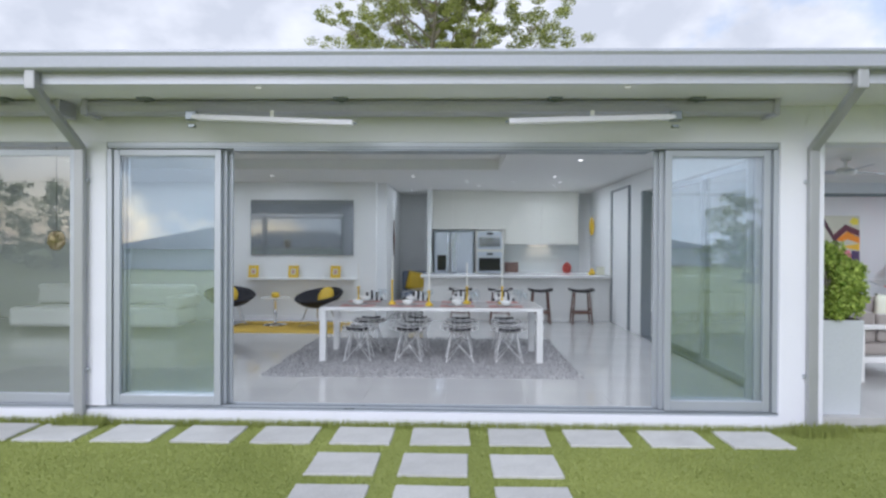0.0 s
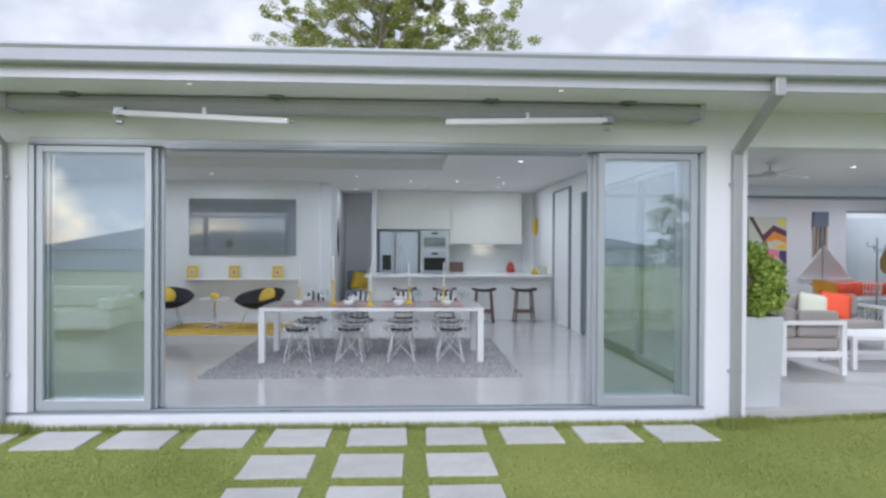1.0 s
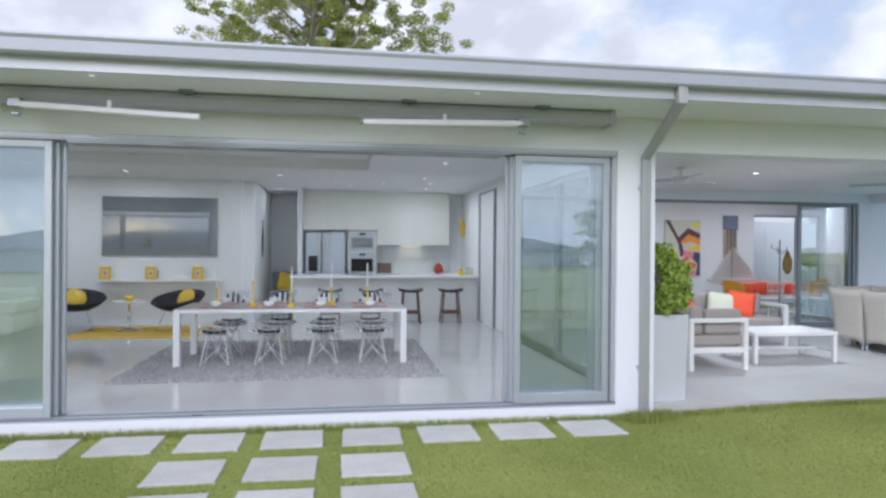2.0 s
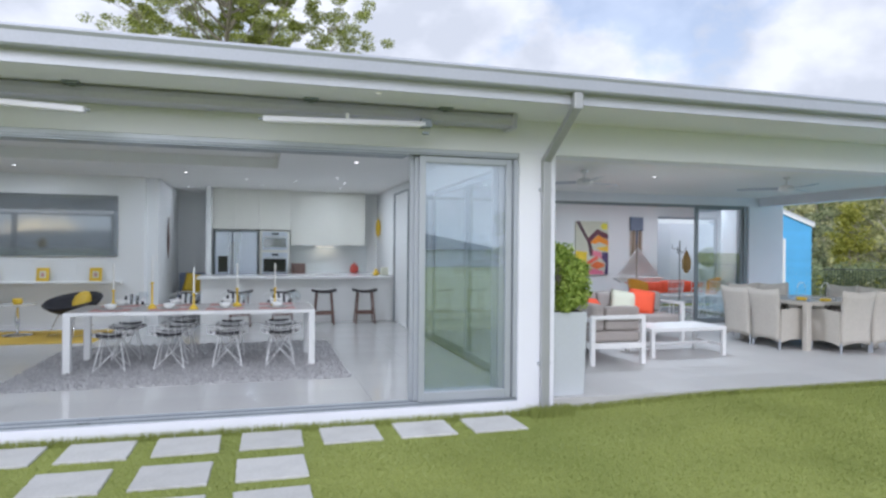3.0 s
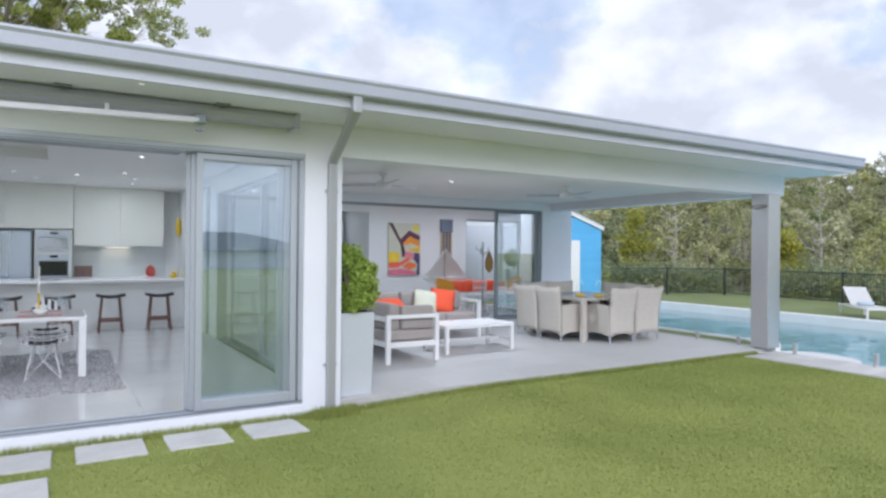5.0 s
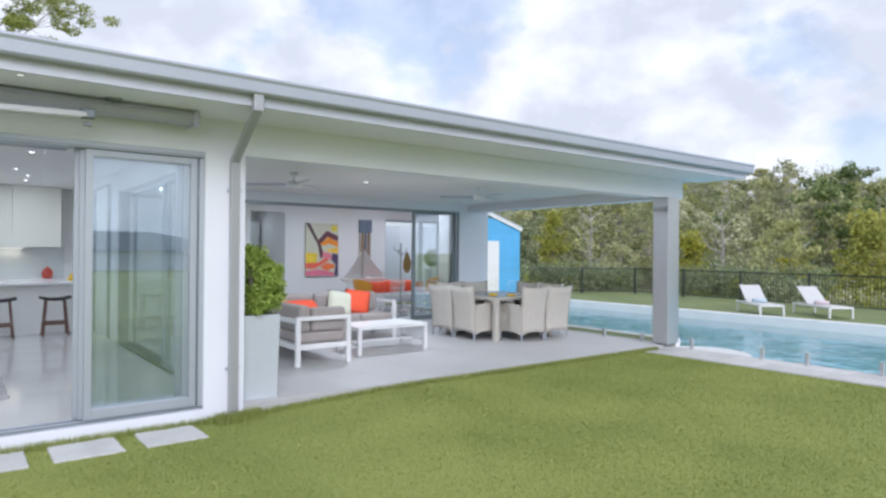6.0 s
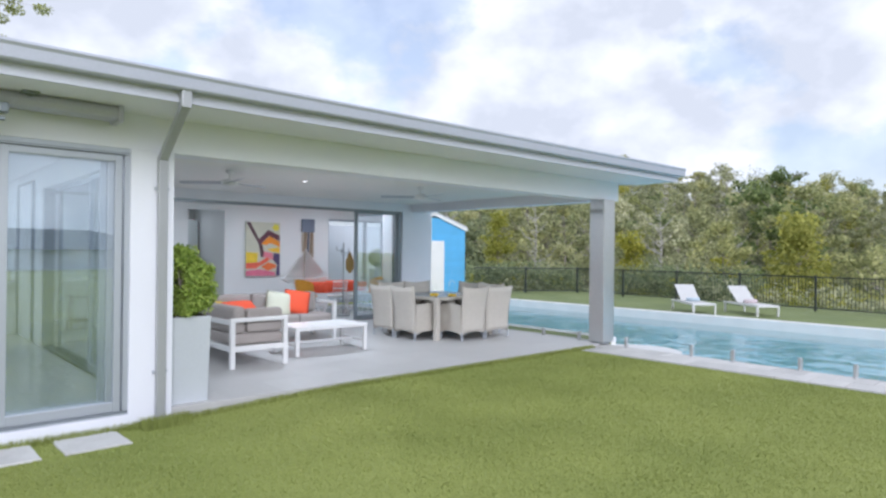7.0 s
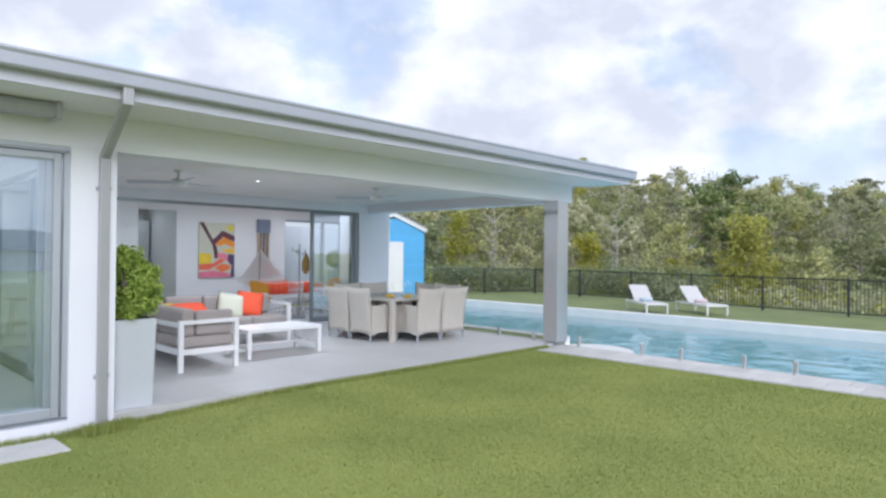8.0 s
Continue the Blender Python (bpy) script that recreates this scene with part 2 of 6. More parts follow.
TABLE_TOP = surf("slate_table_top", (0.16, 0.16, 0.155), 0.25, var=0.08)
GREIGE = surf("grey_table_top", (0.36, 0.34, 0.33), 0.35, var=0.06)
GLOSS_WHITE = surf("gloss_white_lacquer", (0.76, 0.76, 0.74), 0.12, var=0.015, gloss_var=0.04, bump=0)
PANTRY = surf("pale_lacquer", (0.73, 0.725, 0.66), 0.38, var=0.01, gloss_var=0.0, bump=0)
SPLASH = surf("glass_splashback", (0.66, 0.70, 0.70), 0.06, var=0.02, gloss_var=0.02, bump=0)
STEEL_SOFT = surf("satin_steel", (0.55, 0.60, 0.67), 0.3, 0.8, var=0.04, fine=120, stretch=(1, 1, 0.1))
MIRROR = surf("smoked_mirror", (0.40, 0.43, 0.44), 0.05, 0.75, var=0.02, gloss_var=0.01, bump=0)
OVEN_GLASS = surf("oven_glass", (0.02, 0.022, 0.025), 0.06, var=0.02, gloss_var=0.02, bump=0)
CERAMIC = surf("white_ceramic", (0.78, 0.78, 0.77), 0.15, var=0.02, bump=0)
MAT_RED = surf("red_woven_placemat", (0.50, 0.27, 0.25), 0.9, var=0.3, scale=40, fine=160, bump=0.3)
STRIPE_DARK = surf("black_stripe_cloth", (0.02, 0.02, 0.025), 0.85, var=0.1)
STRIPE_WHITE = surf("white_stripe_cloth", (0.78, 0.78, 0.78), 0.85, var=0.05)
WAX = surf("white_wax", (0.78, 0.77, 0.73), 0.45, var=0.02, bump=0)
BLUE_BOARD = surf("blue_weatherboard", (0.11, 0.42, 0.74), 0.55, var=0.06, scale=2, rand=0.05)
BLACK_METAL = surf("black_fence_metal", (0.045, 0.055, 0.05), 0.45, 0.2, var=0.1)
BARK = surf("grey_bark", (0.34, 0.30, 0.26), 0.9, var=0.25, scale=3, fine=20, bump=0.6, stretch=(1, 1, 0.3))
SOIL = surf("potting_soil", (0.04, 0.03, 0.02), 0.95, var=0.3, bump=0.8)
PLANTER_GREY = surf("pale_grey_planter", (0.50, 0.53, 0.56), 0.5, var=0.04, scale=2)
LEAF_SHRUB = leaf_mat("shrub_leaf", (0.16, 0.26, 0.045), (0.62, 0.74, 0.18), 0.0)
LEAF_GUM = leaf_mat("gum_leaf", (0.22, 0.25, 0.12), (0.60, 0.60, 0.32))
LEAF_TALL = leaf_mat("tall_gum_leaf", (0.19, 0.235, 0.07), (0.60, 0.63, 0.21), 0.0)
LEAF_OLIVE = leaf_mat("olive_leaf", (0.21, 0.245, 0.12), (0.62, 0.62, 0.33))
LEAF_BRIGHT = leaf_mat("bright_leaf", (0.24, 0.27, 0.05), (0.64, 0.61, 0.16), 0.35)
LEAF_DARK = leaf_mat("hedge_leaf", (0.12, 0.17, 0.08), (0.36, 0.42, 0.2))
SAIL = leaf_mat("sail_cloth", (0.80, 0.80, 0.80), (0.84, 0.84, 0.84), 0.0)
RED_GLAZE = surf("red_glaze", (0.50, 0.07, 0.05), 0.3, var=0.25, scale=30)
ROOF_TILE = surf("grey_roof_tiles", (0.15, 0.16, 0.18), 0.8, var=0.12, scale=2)
SLING = surf("pale_grey_sling", (0.60, 0.595, 0.59), 0.8, var=0.05, fine=200)
TWIG = surf("grey_twig", (0.50, 0.47, 0.45), 0.9, var=0.2)
TAN = surf("tan_leather", (0.42, 0.26, 0.08), 0.6, var=0.15)
SLATE_BLUE = surf("slate_blue_panel", (0.16, 0.19, 0.26), 0.5, var=0.08)
DRIFTWOOD = surf("driftwood", (0.32, 0.24, 0.17), 0.8, var=0.25, stretch=(1, 1, 0.15))
LAMP_SOFT = glow("hood_lens", (1.0, 0.88, 0.66), 1.6)


# ---- mesh helpers ----
def box(bm, x0, x1, y0, y1, z0, z1, bev=0.0):
    r = bmesh.ops.create_cube(bm, size=1.0)
    for v in r["verts"]:
        v.co = Vector((x0 + (v.co.x + 0.5) * (x1 - x0), y0 + (v.co.y + 0.5) * (y1 - y0), z0 + (v.co.z + 0.5) * (z1 - z0)))
    if bev:
        es = list({e for v in r["verts"] for e in v.link_edges})
        bmesh.ops.bevel(bm, geom=es, offset=bev, segments=2, affect="EDGES", profile=0.5)
    return bm


def rod(bm, p0, p1, r0, r1=None, seg=10):
    p0, p1 = Vector(p0), Vector(p1)
    d = p1 - p0
    m = Matrix.Translation((p0 + p1) / 2) @ d.to_track_quat("Z", "Y").to_matrix().to_4x4()
    bmesh.ops.create_cone(bm, cap_ends=True, segments=seg, radius1=r0, radius2=r0 if r1 is None else r1, depth=d.length, matrix=m)
    return bm


def bar(bm, p0, p1, w, h, bev=0.0):
    """A square bar from p0 to p1."""
    p0, p1 = Vector(p0), Vector(p1)
    d = p1 - p0
    m = Matrix.Translation((p0 + p1) / 2) @ d.to_track_quat("Z", "Y").to_matrix().to_4x4() @ Matrix.Diagonal((w, h, d.length, 1))
    r = bmesh.ops.create_cube(bm, size=1.0, matrix=m)
    if bev:
        es = list({e for v in r["verts"] for e in v.link_edges})
        bmesh.ops.bevel(bm, geom=es, offset=bev, segments=2, affect="EDGES", profile=0.5)
    return bm


def lathe(bm, rings, seg=24, at=(0, 0, 0)):
    """A turned shape from (radius, height) rings."""
    rows = []
    for r, z in rings:
        rows.append([bm.verts.new((at[0] + r * math.cos(2 * math.pi * k / seg), at[1] + r * math.sin(2 * math.pi * k / seg), at[2] + z)) for k in range(seg)])
    for a, b in zip(rows, rows[1:]):
        for k in range(seg):
            bm.faces.new((a[k], a[(k + 1) % seg], b[(k + 1) % seg], b[k]))
    bm.faces.new(rows[0][::-1])
    bm.faces.new(rows[-1])
    return bm


def prism(bm, outline, y0, y1):
    """An outline in x and z, drawn out along y."""
    a = [bm.verts.new((x, y0, z)) for x, z in outline]
    b = [bm.verts.new((x, y1, z)) for x, z in outline]
    n = len(outline)
    bm.faces.new(a)
    bm.faces.new(b[::-1])
    for k in range(n):
        bm.faces.new((a[k], b[k], b[(k + 1) % n], a[(k + 1) % n]))
    return bm


def mesh_of(name, bm, material, smooth=False):
    bmesh.ops.recalc_face_normals(bm, faces=bm.faces[:])
    me = bpy.data.meshes.new(name)
    bm.to_mesh(me)
    bm.free()
    me.materials.append(material)
    if smooth:
        me.polygons.foreach_set("use_smooth", [True] * len(me.polygons))
    return me


def part(name, bm, material, parent, label="", smooth=False):
    ob = new(name, mesh_of(name, bm, material, smooth))
    ob.parent = parent
    return tagged(ob, label)


def thing(name, label, category, m=None, group=""):
    ob = new(name)
    ob.empty_display_size = 0.1
    if m is not None:
        ob.matrix_basis = m
    return tagged(ob, label, category, group)


def solid(name, bm, material, label, category, group="", kind="", m=None, smooth=False):
    ob = new(name, mesh_of(name, bm, material, smooth))
    if m is not None:
        ob.matrix_basis = m
    return tagged(ob, label, category, group, kind)


def B():
    return bmesh.new()


# ---- ground, lawn, pool ----
GZ, GR = -0.13, -0.06     # lawn level by the doors, and by the patio and pool
PX0, PX1, PY0, PY1 = 11.38, 17.62, -9.0, 14.6


def lawn_z(x):
    t = min(1.0, max(0.0, (x - 3.6) / 2.6))
    return GZ + (GR - GZ) * t * t * (3 - 2 * t)


bm = B()
xs, ys = [-1500, -40, 3.6, 4.1, 4.6, 5.1, 5.7, 6.2, PX0, PX1, 25.0, 32.0, 2500], [-2000, -40, PY0, PY1, 40, 2000]
hole = (xs.index(PX0), ys.index(PY0))
grid = [[bm.verts.new((x, y, lawn_z(x) if x < 30 else -6.0)) for y in ys] for x in xs]
for i in range(len(xs) - 1):
    for j in range(len(ys) - 1):
        if (i, j) != hole:
            bm.faces.new((grid[i][j], grid[i + 1][j], grid[i + 1][j + 1], grid[i][j + 1]))
solid("ground", bm, LAWN, "mown green lawn with yellowish patches", "lawn", kind="structure")

pool = thing("pool_basin", "long swimming pool with pale blue interior and white lip", "swimming pool")
pool["kind"] = "structure"
bm = B()
box(bm, PX0, PX1, PY0, PY1, -1.6, -1.5)
part("pool_floor", bm, POOL, pool)
for k, (a, b, c, d) in enumerate(((PX0 - 0.1, PX0, PY0, PY1), (PX1, PX1 + 0.1, PY0, PY1), (PX0, PX1, PY0 - 0.1, PY0), (PX0, PX1, PY1, PY1 + 0.1))):
    bm = B()
    box(bm, a, b, c, d, -1.5, GR - 0.004)
    part("pool_wall", bm, POOL, pool)
bm = B()
box(bm, PX1 - 0.02, PX1 + 0.30, PY0, PY1 + 0.4, -0.40, GR + 0.05, 0.015)
part("pool_lip", bm, POOL_LIP, pool, "white far pool lip")
bm = B()
box(bm, PX0 + 0.02, PX0 + 0.50, 6.1, PY1, -0.5, -0.013)
part("turf_strip", bm, TURF, pool, "narrow strip of turf beside the pool")
bm = B()
box(bm, PX0 + 0.505, PX0 + 0.66, 6.1, PY1, -0.5, 0.012, 0.01)
part("pool_lip", bm, POOL_LIP, pool, "white near pool lip")
bm = B()
rod(bm, (PX0 + 0.55, 5.6, -0.75), (PX0 + 0.55, 5.6, -0.17), 0.75, seg=40)
part("pool_step", bm, POOL_LIP, pool, "rounded white entry step")
bm = B()
v = [bm.verts.new(p) for p in ((PX0, PY0, -0.23), (PX1, PY0, -0.23), (PX1, PY1, -0.23), (PX0, PY1, -0.23))]
bm.faces.new(v)
water = solid("water", bm, WATER, "rippled clear blue pool water", "water", kind="structure")
water.visible_shadow = False

bm = B()
box(bm, PX1 + 0.30, 25.2, -14.0, 17.0, GR - 0.05, GR + 0.006)
solid("turf", bm, TURF, "even green turf strip beyond the pool", "lawn", kind="structure")

# ---- house shell ----
FY = 5.85          # front face of the walls
CEIL = 2.77
def slab(name, b6, material, label, category="wall", bev=0.0):
    bm = B()
    box(bm, *b6, bev)
    return solid(name, bm, material, label, category, kind="structure")

slab("floor", (-9.0, 3.84, FY + 0.05, 16.0, -0.10, 0.0), GROUT, "glossy white polished floor tiles", "floor")
slab("floor_lounge", (3.86, 13.4, 11.25, 15.0, -0.10, 0.0), TILE, "glossy white lounge floor", "floor")
slab("patio_floor", (4.02, 11.42, FY - 0.02, 11.25, -0.15, -0.006), GROUT, "pale tiled patio floor", "floor")
slab("slab_edge", (-9.0, 3.63, FY - 0.03, FY + 0.04, -0.2, -0.002), RENDER_WHITE, "white painted slab edge under the doors", "trim")
slab("wall_column_left", (-2.74, -2.47, FY, FY + 0.3, -0.2, 2.45), RENDER_WHITE, "white rendered pier between the glazing", "wall", 0.006)
slab("wall_column_right", (3.63, 4.02, FY - 0.02, FY + 0.35, -0.2, 2.45), RENDER_WHITE, "white rendered pier beside the patio", "wall", 0.006)
slab("wall_head", (-9.0, 4.02, FY, FY + 0.3, 2.45, 2.80), RENDER_WHITE, "white rendered wall over the sliding doors", "wall")
slab("wall_beam", (4.02, 11.69, FY - 0.003, FY + 0.3, 2.45, 2.80), RENDER_WHITE, "white rendered beam over the patio opening", "wall", 0.006)
slab("wall_beam_side", (11.37, 11.69, FY + 0.3, 11.25, 2.45, 2.80), RENDER_WHITE, "white beam along the patio side", "wall", 0.006)
slab("soffit", (-9.0, 12.2, 5.06, FY, 2.775, 2.80), SOFFIT, "painted eaves soffit", "soffit")
slab("fascia", (-9.0, 12.25, 5.03, 5.06, 2.77, 2.96), FASCIA, "silver-grey fascia board", "trim")

# gutter: a rolled profile along the eaves
bm = B()
prof = [(5.03, 2.86), (4.94, 2.86), (4.925, 2.875), (4.92, 2.96), (4.905, 2.985), (4.91, 3.005), (4.935, 3.01), (4.945, 2.99), (4.945, 2.885), (5.03, 2.885)]
a = [bm.verts.new((-9.0, y, z)) for y, z in prof]
b = [bm.verts.new((12.3, y, z)) for y, z in prof]
bm.faces.new(a)
bm.faces.new(b[::-1])
for k in range(len(prof)):
    bm.faces.new((a[k], b[k], b[(k + 1) % len(prof)], a[(k + 1) % len(prof)]))
solid("gutter", bm, GUTTER, "silver-grey metal roof gutter", "gutter", kind="structure")
bm = B()
v = [bm.verts.new(p) for p in ((-9, 4.98, 2.97), (12.25, 4.98, 2.97), (12.25, 11.0, 3.06), (-9, 11.0, 3.06), (-9, 17.0, 2.97), (12.25, 17.0, 2.97))]
bm.faces.new((v[0], v[1], v[2], v[3]))
bm.faces.new((v[3], v[2], v[5], v[4]))
solid("roof", bm, FASCIA, "low pitched metal roof", "roof", kind="structure")
slab("eaves_end", (11.69, 12.25, 5.06, 17.0, 2.80, 2.96), FASCIA, "grey verge boards at the roof end", "trim")

slab("ceiling_patio", (4.02, 11.37, FY + 0.3, 11.25, 2.63, 2.78), CEILING, "smooth white patio ceiling", "ceiling")
# dining ceiling with a raised tray
bm = B()
for b6 in ((-9.0, 3.85, 6.15, 6.9, CEIL, CEIL + 0.17), (-9.0, -5.2, 6.9, 10.65, CEIL, CEIL + 0.17), (1.42, 3.85, 6.9, 10.65, CEIL, CEIL + 0.17), (-9.0, 3.85, 10.65, 16.0, CEIL, CEIL + 0.17), (-9.0, 3.85, 6.15, 16.0, CEIL + 0.171, CEIL + 0.19)):
    box(bm, *b6)
solid("ceiling", bm, CEILING, "white ceiling with a raised tray", "ceiling", kind="structure")

slab("wall_back", (-9.0, -0.89, 12.8, 13.0, 0, CEIL + 0.05), WALL_IN, "plain white living room wall")
slab("wall_hall_left", (-0.89, -0.69, 13.0, 16.2, 0, CEIL + 0.05), WALL_IN, "white hallway wall")
slab("wall_hall_right", (0.06, 0.16, 14.2, 16.2, 0, CEIL + 0.05), WALL_IN, "white hallway wall")
slab("wall_kitchen", (-9.0, 4.0, 16.0, 16.2, 0, CEIL + 0.05), WALL_IN, "white rear wall")
slab("wall_side", (3.85, 4.0, 10.95, 16.0, 0, CEIL + 0.05), WALL_IN, "white wall beside the kitchen")
slab("wall_far_left", (-9.2, -9.0, FY, 16.2, -0.1, CEIL + 0.05), WALL_IN, "white end wall")
slab("wall_side_head", (3.85, 4.0, FY + 0.3, 10.95, 2.45, CEIL + 0.05), WALL_IN, "white wall over the side doors")
slab("wall_patio_head", (4.0, 11.12, 11.25, 11.45, 2.45, 2.80), RENDER_WHITE, "white wall over the rear patio doors")
slab("wall_patio_right", (11.12, 12.0, 11.25, 11.6, -0.1, 2.80), RENDER_WHITE, "white rendered wall at the patio corner")
slab("wall_lounge_left", (4.0, 7.55, 15.0, 15.2, 0, CEIL + 0.05), WALL_IN, "white lounge wall")
slab("wall_lounge_mid", (8.45, 11.45, 15.0, 15.2, 0, CEIL + 0.05), WALL_IN, "white lounge wall")
slab("wall_lounge_head", (7.55, 8.45, 15.0, 15.2, 2.5, CEIL + 0.05), WALL_IN, "white wall over the passage")
slab("wall_lounge_window_head", (11.45, 13.6, 15.0, 15.2, 2.42, CEIL + 0.05), WALL_IN, "white wall over the rear window")
slab("wall_passage", (7.3, 8.8, 17.0, 17.1, 0, CEIL + 0.05), WALL_IN, "white passage wall")
slab("wall_passage_left", (7.45, 7.55, 15.2, 17.0, 0, CEIL + 0.05), WALL_IN, "white passage wall")
slab("wall_passage_right", (8.45, 8.55, 15.2, 17.0, 0, CEIL + 0.05), WALL_IN, "white passage wall")
slab("ceiling_passage", (7.45, 8.55, 15.2, 17.0, 2.6, 2.7), CEILING, "white passage ceiling", "ceiling")
slab("ceiling_lounge", (4.0, 13.4, 11.45, 15.0, CEIL, CEIL + 0.08), CEILING, "white lounge ceiling", "ceiling")

bm = B()
box(bm, 7.62, 8.38, 16.55, 16.58, 0.02, 2.3)
solid("passage_door", bm, SPLASH, "pale frosted glass door at the passage end", "door", kind="structure")
# stainless column at the patio corner
col = thing("steel_column", "square stainless steel clad post on the patio corner", "column")
bm = B()
box(bm, 11.08, 11.40, 5.73, 6.02, 0.02, 2.449, 0.008)
part("shaft", bm, STEEL, col)
bm = B()
box(bm, 11.12, 11.36, 5.77, 5.98, -0.006, 0.02)
part("foot", bm, ALU_DARK, col)


def window_wall(name, x0, x1, z0, z1, y, along="x", st=0.06, label="aluminium framed glass sliding panel", rail=0.09, metal=None, dots=False):
    """One framed glass panel, its frame bars and its pane."""
    ob = thing(name, label, "sliding door", group="sliding door panels")
    metal = metal or ALU

    def put(nm, u0, u1, d0, d1, w0, w1, mt):
        bm = B()
        if mt is GLASS:
            pts = [(u0, w0), (u1, w0), (u1, w1), (u0, w1)]
            bm.faces.new([bm.verts.new((u, y, w) if along == "x" else (y, u, w)) for u, w in pts])
        elif along == "x":
            box(bm, u0, u1, y + d0, y + d1, w0, w1, 0.004 if mt is metal else 0)
        else:
            box(bm, y + d0, y + d1, u0, u1, w0, w1, 0.004 if mt is metal else 0)
        o = part(nm, bm, mt, ob)
        if mt is GLASS:
            o.visible_shadow = False
    put("stile", x0, x0 + st, -0.02, 0.02, z0, z1, metal)
    put("stile", x1 - st, x1, -0.02, 0.02, z0, z1, metal)
    put("bottom_rail", x0 + st, x1 - st, -0.018, 0.018, z0, z0 + rail, metal)
    put("top_rail", x0 + st, x1 - st, -0.018, 0.018, z1 - st, z1, metal)
    put("pane", x0 + st, x1 - st, -0.004, 0.004, z0 + rail, z1 - st, GLASS)
    if dots:
        bm = B()
        count = int((x1 - x0 - 2 * st - 0.1) / 0.07)
        for k in range(count):
            bmesh.ops.create_circle(bm, cap_ends=True, segments=12, radius=0.008, matrix=Matrix.Translation((x0 + st + 0.08 + 0.07 * k, y - 0.006, 1.15)) @ Matrix.Rotation(radians(90), 4, "X"))
        part("safety_dots", bm, ALU, ob, "row of small pale safety dots")
    return ob

# front sliding doors, stacked open to both sides
for k in range(3):
    window_wall("sliding_door", -2.42 + 0.012 * k, -1.35 + 0.035 * (k - 2), 0.03, 2.385, 5.90 + 0.055 * k, dots=k == 0)
    window_wall("sliding_door", 2.56 - 0.035 * (k - 2), 3.57 - 0.05 * k, 0.03, 2.385, 5.90 + 0.055 * k)
slab("door_frame_head", (-2.47, 3.63, 5.86, 6.08, 2.392, 2.45), ALU, "aluminium head track of the sliding doors", "trim")
# thin dark strip laid on the face of the head track
slab("door_head_groove", (-2.47, 3.63, 5.855, 5.8598, 2.400, 2.410), ALU_DARK, "thin dark strip along the head track", "trim")
slab("door_frame_sill", (-8.0, 3.63, 5.84, 6.08, -0.001, 0.014), ALU, "aluminium sill track of the sliding doors", "trim")
for k in range(4):
    slab("door_sill_rib", (-8.0, 3.63, 5.845 + 0.06 * k, 5.860 + 0.06 * k, 0.0145, 0.026), ALU_DARK if k % 2 == 0 else ALU, "raised rib of the sill track", "trim")
slab("door_frame_jamb_left", (-2.47, -2.425, 5.86, 6.08, 0.03, 2.385), ALU, "aluminium door jamb", "trim")
slab("door_frame_jamb_right", (3.585, 3.63, 5.86, 6.08, 0.03, 2.385), ALU, "aluminium door jamb", "trim")
window_wall("sliding_door", -5.2, -2.78, 0.03, 2.385, 5.92, dots=True)
window_wall("sliding_door", -8.0, -5.2, 0.03, 2.385, 5.97)
# shade below the head track, put in as a dark strip
slab("door_track_shadow", (-1.30, 2.50, 5.872, 6.07, 2.372, 2.3915), ALU_DARK, "dark strip standing in for shade under the head track", "trim")
# side doors to the patio
window_wall("sliding_door", 6.4, 8.4, 0.01, 2.43, 3.90, "y")
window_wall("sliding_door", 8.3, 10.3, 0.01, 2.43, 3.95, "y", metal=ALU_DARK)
slab("door_jamb_side", (3.84, 3.99, 10.86, 10.948, 0.013, 2.448), ALU_DARK, "dark jamb of the side doors", "trim")
slab("door_track_side", (3.86, 3.98, 6.2, 10.95, 0.002, 0.012), ALU_DARK, "dark floor track of the side doors", "trim")
# rear patio doors
for k in range(2):
    window_wall("sliding_door", 9.84 + 0.07 * k, 11.03 - 0.03 * k, 0.01, 2.43, 11.34 + 0.06 * k, label="grey framed glass door slid open to the lounge", metal=ALU_DARK)
slab("door_frame_rear_head", (4.0, 11.12, 11.29, 11.42, 2.40, 2.452), ALU_DARK, "dark head track of the rear doors", "trim")
slab("door_frame_rear_jamb", (11.03, 11.12, 11.29, 11.42, 0.0, 2.40), ALU_DARK, "dark jamb of the rear doors", "trim")
window_wall("lounge_window", 11.45, 12.75, 0.05, 2.42, 15.1, label="tall framed lounge window")
window_wall("lounge_window", 12.75, 13.4, 0.05, 2.42, 15.1, label="tall framed lounge window")
slab("wall_lounge_return", (11.85, 12.0, 11.6, 13.0, -0.1, CEIL + 0.05), WALL_IN, "white lounge side wall")
slab("wall_lounge_jog", (12.0, 13.4, 12.9, 13.0, -0.1, CEIL + 0.05), RENDER_WHITE, "white stepped outer wall")
slab("wall_lounge_end", (13.4, 13.5, 12.95, 15.2, -0.1, CEIL + 0.05), WALL_IN, "white lounge end wall")

